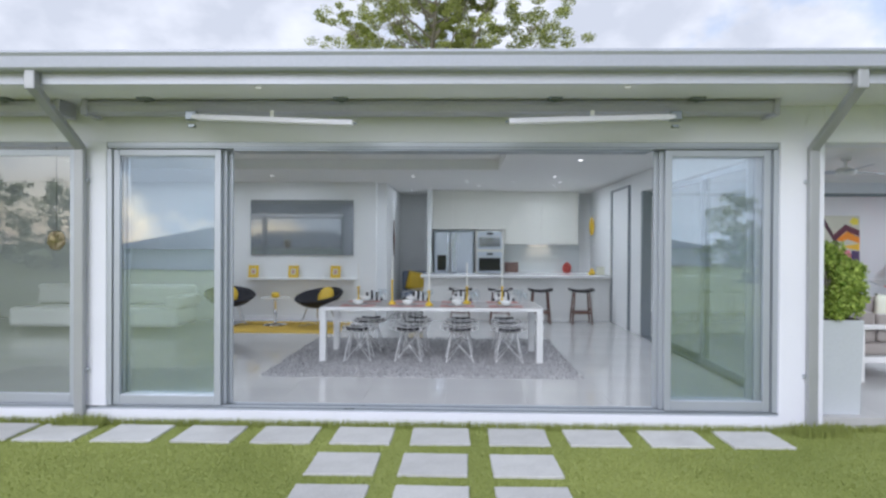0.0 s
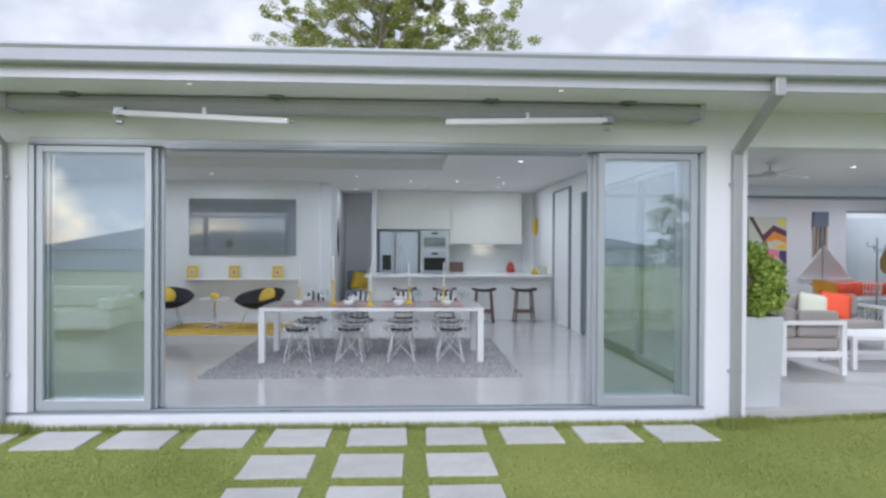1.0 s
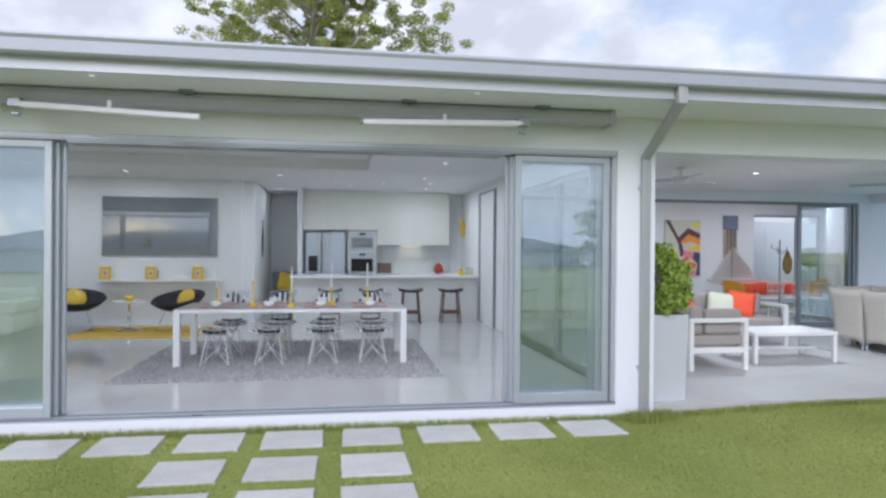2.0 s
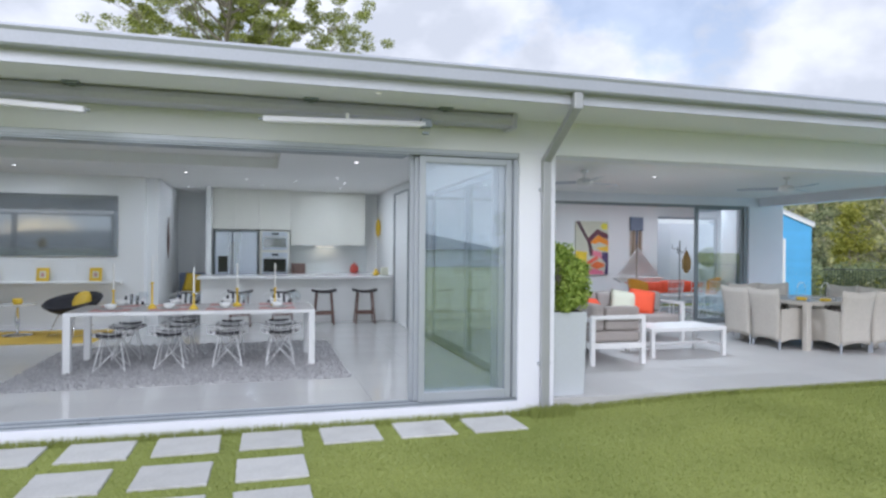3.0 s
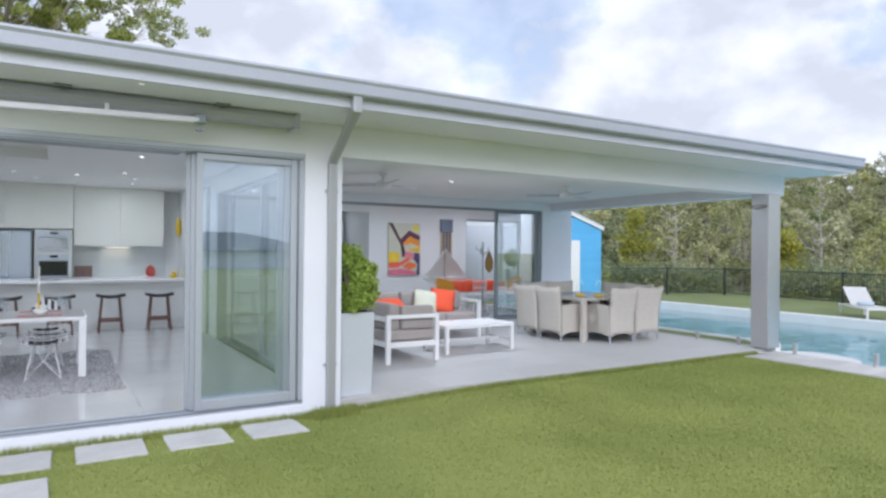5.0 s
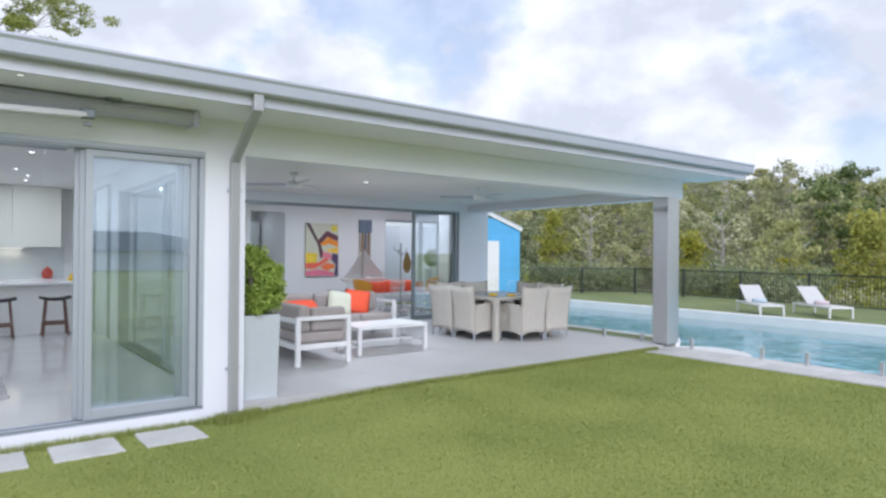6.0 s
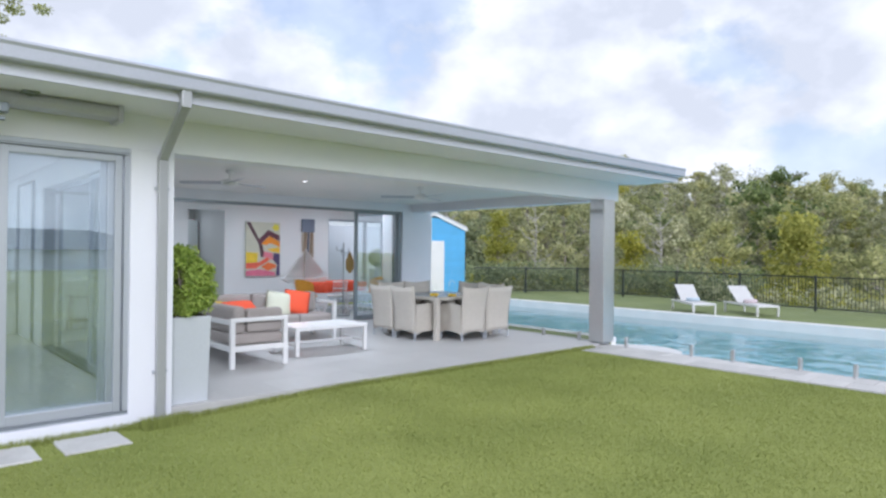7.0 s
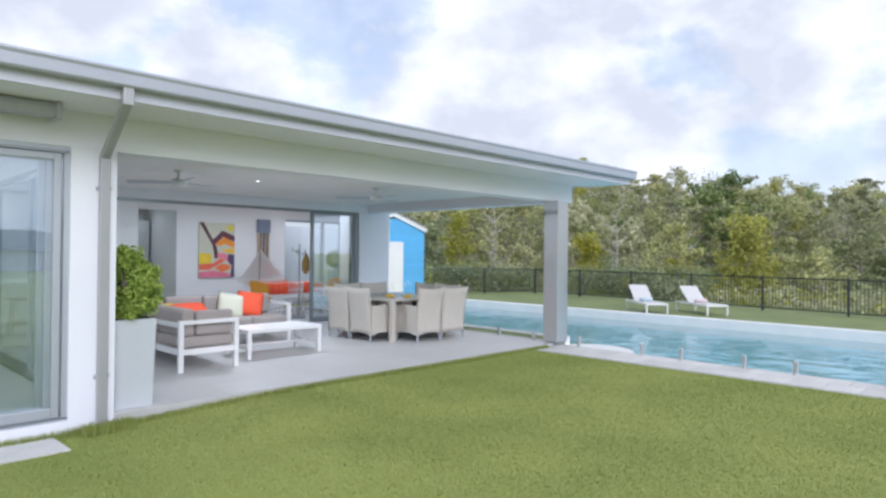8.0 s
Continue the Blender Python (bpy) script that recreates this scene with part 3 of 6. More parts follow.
# ---- downpipes ----
def downpipe(px, sx):
    ob = thing("downpipe", "pale grey square downpipe running down a white pier", "downpipe", group="downpipes")
    bm = B()
    bar(bm, (px, 5.795, -0.16), (px, 5.795, 2.40), 0.085, 0.06, 0.008)
    part("pipe", bm, PIPE, ob)
    bm = B()
    bar(bm, (px, 5.795, 2.385), (sx, 4.99, 2.745), 0.08, 0.06, 0.008)
    part("offset_bend", bm, PIPE, ob)
    bm = B()
    bar(bm, (sx, 4.985, 2.715), (sx, 4.985, 2.925), 0.085, 0.075, 0.008)
    part("outlet", bm, PIPE, ob)
    for z in (0.35, 2.08):
        bm = B()
        box(bm, px - 0.065, px + 0.065, 5.80, 5.838, z, z + 0.03, 0.003)
        part("strap", bm, ALU, ob)
    return ob


downpipe(3.90, 3.81)
downpipe(-2.68, -2.58)


# ---- awnings ----
def awning(x0, x1, brackets, arms):
    ob = thing("retractable_awning", "closed grey awning cassette with white arms under the eaves", "awning")
    bm = B()
    prof = [(5.55, 2.715), (5.56, 2.752), (5.59, 2.772), (5.76, 2.772), (5.79, 2.74), (5.79, 2.68), (5.76, 2.66), (5.60, 2.652), (5.565, 2.665)]
    a = [bm.verts.new((x0, y, z)) for y, z in prof]
    b = [bm.verts.new((x1, y, z)) for y, z in prof]
    bm.faces.new(a)
    bm.faces.new(b[::-1])
    for k in range(len(prof)):
        bm.faces.new((a[k], b[k], b[(k + 1) % len(prof)], a[(k + 1) % len(prof)]))
    part("cassette", bm, AWNING, ob)
    for x in (x0, x1):
        bm = B()
        box(bm, x - 0.025, x + 0.025, 5.54, 5.80, 2.632, 2.774, 0.01)
        part("end_cap", bm, AWNING, ob)
    for x in brackets:
        bm = B()
        box(bm, x - 0.06, x + 0.06, 5.48, 5.60, 2.755, 2.7745, 0.004)
        box(bm, x - 0.02, x + 0.02, 5.55, 5.62, 2.74, 2.76)
        part("bracket", bm, ALU_DARK, ob)
    for xa, za, xb, zb in arms:
        bm = B()
        bar(bm, (xa, 5.47, za), (xb, 5.40, zb), 0.06, 0.05, 0.012)
        arm = part("arm", bm, AWNING_ARM, ob, "white folded awning arm")
        s = 1 if xb > xa else -1
        bm = B()
        box(bm, xa - 0.05, xa + 0.05, 5.44, 5.52, za - 0.03, za + 0.05, 0.01)
        box(bm, xa - 0.03, xa + 0.03, 5.46, 5.50, za - 0.09, za - 0.06, 0.006)
        part("joint", bm, ALU_DARK, arm)
        bm = B()
        xm = (xa + xb) / 2
        box(bm, xm - 0.015, xm + 0.015, 5.43, 5.46, (za + zb) / 2 + 0.02, 2.65)
        part("hanger", bm, WHITE_METAL, arm)
        bm = B()
        rod(bm, (xb, 5.40, zb), (xb + s * 0.03, 5.40, zb - 0.002), 0.012)
        part("end_pin", bm, ALU_DARK, arm)
    return ob


AWNING_ARM = surf("awning_arm_white", (0.79, 0.78, 0.87), 0.35, var=0.03)
AWNING = surf("awning_grey", (0.46, 0.46, 0.55), 0.35, 0.12, var=0.06, scale=1.5)
awning(-2.50, 3.46, (-1.95, -0.25, 1.58, 2.78), ((-1.52, 2.60, -0.12, 2.535), (2.58, 2.60, 1.18, 2.55)))
awning(-8.6, -2.74, (-3.2, -4.4), ())

# ---- downlights ----
def downlight(x, y, z, power=0.0, label="round recessed ceiling downlight, switched on", size=1.0, lens=None):
    ob = thing("downlight", label, "downlight", pose(x, y, z) @ Matrix.Scale(size, 4), "downlights")
    bm = B()
    lathe(bm, [(0.060, 0.0), (0.060, -0.006), (0.045, -0.008), (0.042, -0.002), (0.042, 0.0)], 20)
    part("ring", bm, WHITE_METAL, ob)
    bm = B()
    rod(bm, (0, 0, -0.006), (0, 0, -0.001), 0.041, seg=20)
    part("lens", bm, lens or LED, ob)
    if power:
        d = bpy.data.lights.new("downlight_lamp", "AREA")
        d.shape, d.size, d.energy, d.color = "DISK", 0.08, power, (0.91, 0.97, 1.0)
        lamp = new("downlight_lamp", d)
        lamp.parent = ob
        lamp.matrix_basis = pose(0, 0, -0.012)


# the hallway one (y 14.5) is invented, added to brighten the dark hall
for x, y, p in ((2.53, 9.46, 42), (2.5, 11.7, 42), (1.81, 12.45, 0), (0.91, 12.47, 42), (-0.08, 11.7, 42), (-2.62, 11.6, 42), (1.18, 13.5, 0), (2.74, 12.65, 0), (2.78, 13.6, 42),
                (-1.75, 6.5, 42), (2.53, 7.2, 42), (-0.32, 14.5, 7), (-4.6, 11.6, 42), (-5.8, 8.6, 42), (0.3, 6.5, 42)):
    downlight(x, y, CEIL, p * 0.24, size=0.75)
for x, y, p in ((6.99, 8.55, 34),):
    downlight(x, y, 2.63, p, size=0.75)
# lounge ceiling is out of view; these three are added to light the room
for x, y, p in ((6.5, 13.2, 16), (9.2, 13.2, 16), (11.4, 13.4, 16)):
    downlight(x, y, CEIL, p)
# unseen lamp, made up to lighten the passage
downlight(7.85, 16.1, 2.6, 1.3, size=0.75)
for x in (-0.85, 2.1):
    downlight(x, 5.16, 2.775, 0, "small recessed eaves light", 0.5, LED_DIM)


# ---- stepping stones ----
def stone_mesh(w, d, seed):
    rnd = random.Random(seed)
    bm = B()
    n = 9
    ring = []
    for s in range(4):
        for k in range(n):
            t = k / n
            cx, cy = [(t, 0), (1, t), (1 - t, 1), (0, 1 - t)][s]
            x, y = (cx - 0.5) * w, (cy - 0.5) * d
            x *= 1 + rnd.uniform(-0.018, 0.012)
            y *= 1 + rnd.uniform(-0.025, 0.012)
            ring.append((x, y))
    low = [bm.verts.new((x, y, -0.03)) for x, y in ring]
    mid = [bm.verts.new((x, y, 0.012)) for x, y in ring]
    top = [bm.verts.new((x * 0.975, y * 0.975, 0.02)) for x, y in ring]
    m = len(ring)
    for a, b in ((low, mid), (mid, top)):
        for k in range(m):
            bm.faces.new((a[k], a[(k + 1) % m], b[(k + 1) % m], b[k]))
    bm.faces.new(top)
    return mesh_of("stepping_stone", bm, STONE)


STONES = [(-3.25, 5.50)] + [(-2.68 + 0.66 * k, 5.49 + 0.005 * k) for k in range(10)]
STONES += [(-0.08 + 0.675 * k, y) for y in (4.80, 4.13, 3.46) for k in range(3)]
stone_kinds = [stone_mesh(0.50, 0.475, s) for s in range(5)]
for k, (x, y) in enumerate(STONES):
    o = new("stepping_stone", stone_kinds[k % 5])
    o.matrix_basis = pose(x, y, GZ, 0, 0, (k % 2) * 180 + random.uniform(-1.5, 1.5))
    tagged(o, "square pale concrete stepping stone set in the lawn", "stepping stone", "stepping stones")


# ---- pool surround ----
bm = B()
box(bm, 10.52, PX0 - 0.10, PY0, FY - 0.03, -0.2, GR + 0.008)
coping = solid("pool_coping", bm, GROUT, "pale natural stone paving beside the pool", "pavement", kind="structure")
bm = B()
box(bm, -0.20, 0.20, -0.195, 0.195, 0, 0.02, 0.006)
tile_a = mesh_of("coping_stone", bm, COPING)
y = FY - 0.24
k = 0
while y > -4:
    for x in (10.735, 11.145):
        o = new("coping_stone", tile_a)
        o.parent = coping
        o.matrix_basis = pose(x, y + (0.2 if x > 11 else 0.0) - 0.2, GR + 0.002, 0, 0, 180 * (k % 2))
        k += 1
    y -= 0.402


glass_fence = thing("pool_glass_fence", "frameless clear glass pool fence on short stainless posts", "glass fence")
FX = 11.26
for a, b in ((8.35, 7.15), (6.35, 5.40), (4.26, 3.63), (2.72, 2.06), (1.04, 0.3), (-0.7, -1.6), (10.5, 9.4)):
    for y in (a, b):
        bm = B()
        lathe(bm, [(0.05, GR + 0.02), (0.05, GR + 0.03), (0.03, GR + 0.034), (0.03, GR + 0.17), (0.027, GR + 0.185)], 16, (FX, y, 0))
        post = part("spigot", bm, STEEL, glass_fence, "short stainless steel post")
        bm = B()
        box(bm, FX - 0.03, FX + 0.03, y - 0.024, y + 0.024, GR + 0.08, GR + 0.20, 0.006)
        part("clamp", bm, STEEL, post)
    bm = B()
    bm.faces.new([bm.verts.new(p) for p in ((FX, b - 0.28, GR + 0.10), (FX, a + 0.28, GR + 0.10), (FX, a + 0.28, 1.20), (FX, b - 0.28, 1.20))])
    o = part("pane", bm, GLASS_CLEAR, glass_fence)
    o.visible_shadow = False

# ---- plants ----
def leaf_cloud(bm_verts, bm_faces, centre, radii, count, size, rnd, flat=0.0, shell=0.35):
    """Adds leaves, each a small bent blade of two triangles, through an uneven ball."""
    for _ in range(count):
        while True:
            v = Vector((rnd.uniform(-1, 1), rnd.uniform(-1, 1), rnd.uniform(-1, 1)))
            if shell < v.length < 1:
                break
        p = Vector((centre[0] + v.x * radii[0], centre[1] + v.y * radii[1], centre[2] + v.z * radii[2]))
        d = Vector((rnd.uniform(-1, 1), rnd.uniform(-1, 1), rnd.uniform(-0.9, 0.5) * (1 - flat)))
        if d.length < 0.1:
            d = Vector((1, 0, 0))
        d.normalize()
        s = d.cross(Vector((rnd.uniform(-1, 1), rnd.uniform(-1, 1), rnd.uniform(-1, 1))))
        if s.length < 0.05:
            continue
        s.normalize()
        l, w = size * rnd.uniform(0.6, 1.3), size * rnd.uniform(0.22, 0.4)
        i = len(bm_verts)
        n = d.cross(s) * (w * 0.35)
        bm_verts += [p - d * l * 0.5, p + s * w + n, p + d * l * 0.5, p - s * w + n]
        bm_faces.append((i, i + 1, i + 2, i + 3))


def leaf_mesh(name, verts, faces, material):
    me = bpy.data.meshes.new(name)
    me.from_pydata([tuple(v) for v in verts], [], faces)
    me.materials.append(material)
    return me


def branch_tree(name, label, height, trunk_h, spread, leaves, size, material, seed, clumps=26, trunk_r=0.16, lean=0.0, cone=False, bark=None, clump=(0.20, 0.38), bias=0.0, sprays=3, scatter=0.8):
    """A tapered trunk, limbs that fork towards clumps, and clumps of leaves with gaps."""
    rnd = random.Random(seed)
    ob = thing(name, label, "tree")
    bm = B()
    top = Vector((lean * height, 0, height * 0.9))
    pts = [Vector((lean * height * t * t + rnd.uniform(-0.02, 0.02) * height * t, rnd.uniform(-0.02, 0.02) * height * t, height * 0.9 * t)) for t in (0, 0.25, 0.5, 0.75, 1.0)]
    for k in range(4):
        rod(bm, pts[k], pts[k + 1], trunk_r * (1 - 0.22 * k), trunk_r * (1 - 0.22 * (k + 1)), 7)
    verts, faces = [], []
    for c in range(clumps):
        t = rnd.uniform(0, 1)
        z = trunk_h + (height - trunk_h) * t
        if cone:
            reach = spread * (1 - t) * rnd.uniform(0.35, 1.0) + 0.08 * spread
        else:
            reach = spread * math.sqrt(max(0.05, 1 - (2 * t - 0.85) ** 2 * 0.75)) * rnd.uniform(0.25, 1.0)
        ang = rnd.uniform(0, 2 * math.pi)
        p = Vector((lean * z + math.cos(ang) * reach, math.sin(ang) * reach, z))
        base = Vector((lean * z * 0.6, 0, max(trunk_h * 0.6, z - reach * 0.9)))
        mid = base.lerp(p, 0.55) + Vector((0, 0, -0.05 * height * rnd.random()))
        rod(bm, base, mid, trunk_r * 0.30, trunk_r * 0.17, 5)
        rod(bm, mid, p, trunk_r * 0.17, trunk_r * 0.05, 4)
        r = spread * rnd.uniform(*clump)
        for s in range(sprays):
            q = p + Vector((rnd.gauss(0, 0.55), rnd.gauss(0, 0.55), rnd.gauss(0.0, 0.40))) * r * scatter
            if sprays > 3:
                rod(bm, p.lerp(base, 0.12), q, trunk_r * 0.05, trunk_r * 0.02, 3)
            leaf_cloud(verts, faces, q, (r * 0.75, r * 0.75, r * 0.5), int(leaves / (clumps * sprays) * (1 + bias * math.cos(ang))), size, rnd, shell=0.15)
    part("trunk", bm, bark or BARK, ob)
    o = new("crown", leaf_mesh("crown", verts, faces, material))
    o.parent = ob
    return ob

# planter with a clipped shrub by the pier
pl = thing("planter", "tall pale grey square planter on the patio", "planter", pose(4.235, 6.12, -0.006))
bm = B()
r = bmesh.ops.create_cube(bm, size=1.0)
for v in r["verts"]:
    k = 0.40 if v.co.z > 0 else 0.36
    v.co = Vector((v.co.x * k, v.co.y * k, (v.co.z + 0.5) * 0.86))
bmesh.ops.bevel(bm, geom=bm.edges[:], offset=0.008, segments=2, affect="EDGES", profile=0.5)
part("pot", bm, PLANTER_GREY, pl)
bm = B()
box(bm, -0.17, 0.17, -0.17, 0.17, 0.858, 0.868)
part("soil", bm, SOIL, pl)
rnd = random.Random(5)
shrub = thing("shrub", "dense bright green leafy shrub growing in a planter", "shrub", pose(4.24, 6.12, 0.86) @ Matrix.Diagonal((0.98, 1.0, 1.06, 1)))
bm = B()
vs, fs = [], []
for k in range(120):
    a, rr, z = rnd.uniform(0, 6.28), 0.28 * math.sqrt(rnd.random()), rnd.uniform(0.03, 0.62)
    rr *= math.sqrt(max(0.1, 1 - ((z - 0.25) / 0.36) ** 2))
    p = (rr * math.cos(a), rr * math.sin(a), z)
    rod(bm, (p[0] * 0.1, p[1] * 0.1, 0), p, 0.008, 0.003, 5)
    leaf_cloud(vs, fs, p, (0.085, 0.085, 0.07), 95, 0.04, rnd, shell=0.0)
part("stems", bm, BARK, shrub)
o = new("leaves", leaf_mesh("leaves", vs, fs, LEAF_SHRUB))
o.parent = shrub


# ---- patio furniture ----
def cushion(bm, x0, x1, y0, y1, z0, z1, r=0.04):
    return box(bm, x0, x1, y0, y1, z0, z1, r)


def lounge_sofa(length, m, label, arms=(True, True)):
    """A white framed outdoor sofa along x, its back at y = 0.78."""
    ob = thing("outdoor_sofa", label, "sofa", m, "outdoor lounge")
    d = 0.80
    for x, has in ((0.0, arms[0]), (length - 0.06, arms[1])):
        for y in (0.0, d - 0.06):
            bm = B()
            box(bm, x, x + 0.06, y, y + 0.06, 0, 0.60 if has else 0.30, 0.004)
            part("leg", bm, WHITE_METAL, ob)
        if has:
            bm = B()
            box(bm, x, x + 0.06, 0.0, d, 0.60, 0.65, 0.006)
            part("arm_rail", bm, WHITE_METAL, ob)
            bm = B()
            box(bm, x + 0.005, x + 0.055, 0.06, d - 0.06, 0.22, 0.29, 0.004)
            part("side_rail", bm, WHITE_METAL, ob)
    for y in (0.0, d - 0.06):
        bm = B()
        box(bm, 0.06, length - 0.06, y + 0.005, y + 0.055, 0.22, 0.29, 0.004)
        part("seat_rail", bm, WHITE_METAL, ob)
    bm = B()
    box(bm, 0.06, length - 0.06, d - 0.05, d - 0.01, 0.56, 0.62, 0.004)
    part("back_rail", bm, WHITE_METAL, ob)
    if arms[0]:
        bm = B()
        cushion(bm, 0.07, 0.21, 0.04, 0.55, 0.445, 0.60)
        part("arm_cushion", bm, TAUPE, ob, "taupe fabric arm cushion")
        bm = B()
        cushion(bm, 0.07, 0.22, 0.04, 0.55, 0.605, 0.76)
        part("arm_cushion", bm, TAUPE, ob, "taupe fabric arm cushion")
    n = max(1, round((length - 0.12) / 0.72))
    w = (length - 0.14) / n
    for k in range(n):
        bm = B()
        cushion(bm, 0.07 + w * k + 0.004, 0.07 + w * (k + 1) - 0.004, 0.03, 0.74, 0.29, 0.44)
        part("seat_cushion", bm, TAUPE, ob, "taupe fabric seat cushion", smooth=False)
        bm = B()
        cushion(bm, 0.07 + w * k + 0.006, 0.07 + w * (k + 1) - 0.006, 0.56, 0.73, 0.44, 0.79, 0.05)
        part("back_cushion", bm, TAUPE, ob, "taupe fabric back cushion")
    return ob


# near piece runs away from the lawn with its end towards it; far piece runs along the back
lounge_sofa(1.75, pose(6.08, 7.36, -0.006, 0, 0, 90), "white framed outdoor sofa with taupe cushions on the patio")
lounge_sofa(2.65, pose(5.35, 9.15, -0.006), "white framed corner sofa with taupe cushions and bright pillows")


def pillow(m, material, label):
    bm = B()
    bmesh.ops.create_grid(bm, x_segments=10, y_segments=10, size=0.22)
    top = bm.verts[:]
    for v in top:
        u, w = abs(v.co.x / 0.22), abs(v.co.y / 0.22)
        v.co.z = 0.075 * (max(0, 1 - u ** 3)) ** 0.6 * (max(0, 1 - w ** 3)) ** 0.6
        v.co.x *= 1 - 0.06 * w * w * (1 - u) + 0.02 * u * w
    r = bmesh.ops.duplicate(bm, geom=bm.faces[:])
    for v in [g for g in r["geom"] if isinstance(g, bmesh.types.BMVert)]:
        v.co.z = -v.co.z
    bmesh.ops.remove_doubles(bm, verts=bm.verts[:], dist=0.0005)
    solid("pillow", bm, material, label, "cushion", "scatter cushions", m=m, smooth=True)


pillow(pose(6.38, 9.48, 0.55, 34, 0, 8) @ Matrix.Diagonal((1.35, 1, 1, 1)), ORANGE, "orange-red scatter cushion leaning on a sofa")
pillow(pose(7.10, 9.58, 0.60, 68, 10, -14), CREAM, "cream scatter cushion leaning on a sofa")
pillow(pose(7.42, 9.54, 0.62, 66, 8, -26), ORANGE, "orange-red scatter cushion leaning on a sofa")
pillow(pose(6.14, 9.56, 0.53, 40, 6, 4), YELLOW, "yellow scatter cushion leaning on a sofa")

ct = thing("coffee_table", "low white outdoor coffee table with thin lower stretchers", "coffee table", pose(6.40, 7.70, -0.006))
for x in (0.0, 1.17):
    for y in (0.0, 0.64):
        bm = B()
        box(bm, x, x + 0.055, y, y + 0.055, 0, 0.37, 0.004)
        part("leg", bm, WHITE_METAL, ct)
bm = B()
box(bm, -0.005, 1.23, -0.005, 0.70, 0.37, 0.42, 0.006)
part("top", bm, WHITE_METAL, ct)
for x in (0.01, 1.18):
    bm = B()
    box(bm, x, x + 0.035, 0.055, 0.64, 0.14, 0.175, 0.003)
    part("stretcher", bm, WHITE_METAL, ct)
bm = B()
box(bm, 0.045, 1.18, 0.33, 0.365, 0.142, 0.173, 0.003)
part("stretcher", bm, WHITE_METAL, ct)


def wicker_chair():
    ob = thing("wicker_chair", "grey-beige woven wicker armchair with a high flared back", "chair", group="patio dining chairs")
    # seat shell: sides and front apron with an arched lower edge
    for x in (-0.29, 0.25):
        bm = B()
        o2 = [(-0.27, 0.12), (-0.1, 0.16), (0.1, 0.16), (0.27, 0.12), (0.27, 0.62), (0.0, 0.64), (-0.27, 0.62)]
        a = [bm.verts.new((x, y, z)) for y, z in o2]
        b = [bm.verts.new((x + 0.04, y, z)) for y, z in o2]
        bm.faces.new(a)
        bm.faces.new(b[::-1])
        for k in range(len(o2)):
            bm.faces.new((a[k], b[k], b[(k + 1) % len(o2)], a[(k + 1) % len(o2)]))
        part("side_panel", bm, WICKER, ob)
    bm = B()
    prism(bm, [(-0.25, 0.12), (0, 0.17), (0.25, 0.12), (0.25, 0.45), (-0.25, 0.45)], 0.235, 0.265)
    part("apron", bm, WICKER, ob)
    bm = B()
    box(bm, -0.25, 0.25, -0.25, 0.235, 0.40, 0.45, 0.02)
    part("seat", bm, WICKER, ob)
    bm = B()
    n, mrows = 8, 9
    rows = []
    for j in range(mrows):
        t = j / (mrows - 1)
        z = 0.12 + 0.79 * t
        w = 0.27 + 0.05 * t ** 2
        row = []
        for i in range(n + 1):
            u = i / n * 2 - 1
            lift = 0.03 * (u * u) * (1 if t > 0.99 else 0) + (0.04 * (1 - u * u) if j == 0 else 0)
            row.append((u * w, -0.27 - 0.10 * t * t + 0.035 * u * u * t, z + lift))
        rows.append(row)
    f = [[bm.verts.new(p) for p in row] for row in rows]
    g = [[bm.verts.new((p[0], p[1] - 0.035, p[2])) for p in row] for row in rows]
    for j in range(mrows - 1):
        for i in range(n):
            bm.faces.new((f[j][i], f[j][i + 1], f[j + 1][i + 1], f[j + 1][i]))
            bm.faces.new((g[j][i], g[j + 1][i], g[j + 1][i + 1], g[j][i + 1]))
        for i in (0, n):
            bm.faces.new((f[j][i], f[j + 1][i], g[j + 1][i], g[j][i]))
    for i in range(n):
        bm.faces.new((f[-1][i], f[-1][i + 1], g[-1][i + 1], g[-1][i]))
        bm.faces.new((f[0][i], g[0][i], g[0][i + 1], f[0][i + 1]))
    part("backrest", bm, WICKER, ob, smooth=True)
    for x in (-0.27, 0.27):
        for y in (-0.28, 0.24):
            bm = B()
            rod(bm, (x, y, 0), (x, y, 0.16), 0.014, 0.018, 8)
            part("leg", bm, ALU, ob)
    return ob


TCX, TCY, TAS = 9.80, 8.44, 0.70     # square table, set square to the house
first = wicker_chair()
spots = [(-0.72, -0.22, -90), (-0.73, 0.40, -88), (-0.15, -0.75, 1), (0.47, -0.74, -2), (0.76, -0.28, 91), (0.75, 0.34, 88), (-0.27, 0.77, 180), (0.35, 0.76, 178)]
for k, (dx, dy, turn) in enumerate(spots):
    m = pose(TCX + dx, TCY + dy, -0.006, 0, 0, turn)
    if k == 0:
        first.matrix_basis = m
    else:
        copy_thing(first, m)

pt = thing("patio_table", "square outdoor dining table with dark inset top on wicker legs", "dining table", pose(TCX, TCY, -0.006))
bm = B()
box(bm, -TAS + 0.03, TAS - 0.03, -TAS + 0.03, TAS - 0.03, 0.725, 0.748, 0.004)
part("tabletop", bm, TABLE_TOP, pt, "dark glossy inset top")
for x0, x1, y0, y1 in ((-TAS, TAS, -TAS, -TAS + 0.028), (-TAS, TAS, TAS - 0.028, TAS), (-TAS, -TAS + 0.028, -TAS + 0.03, TAS - 0.03), (TAS - 0.028, TAS, -TAS + 0.03, TAS - 0.03)):
    bm = B()
    box(bm, x0, x1, y0, y1, 0.69, 0.745, 0.004)
    part("apron", bm, WICKER, pt)
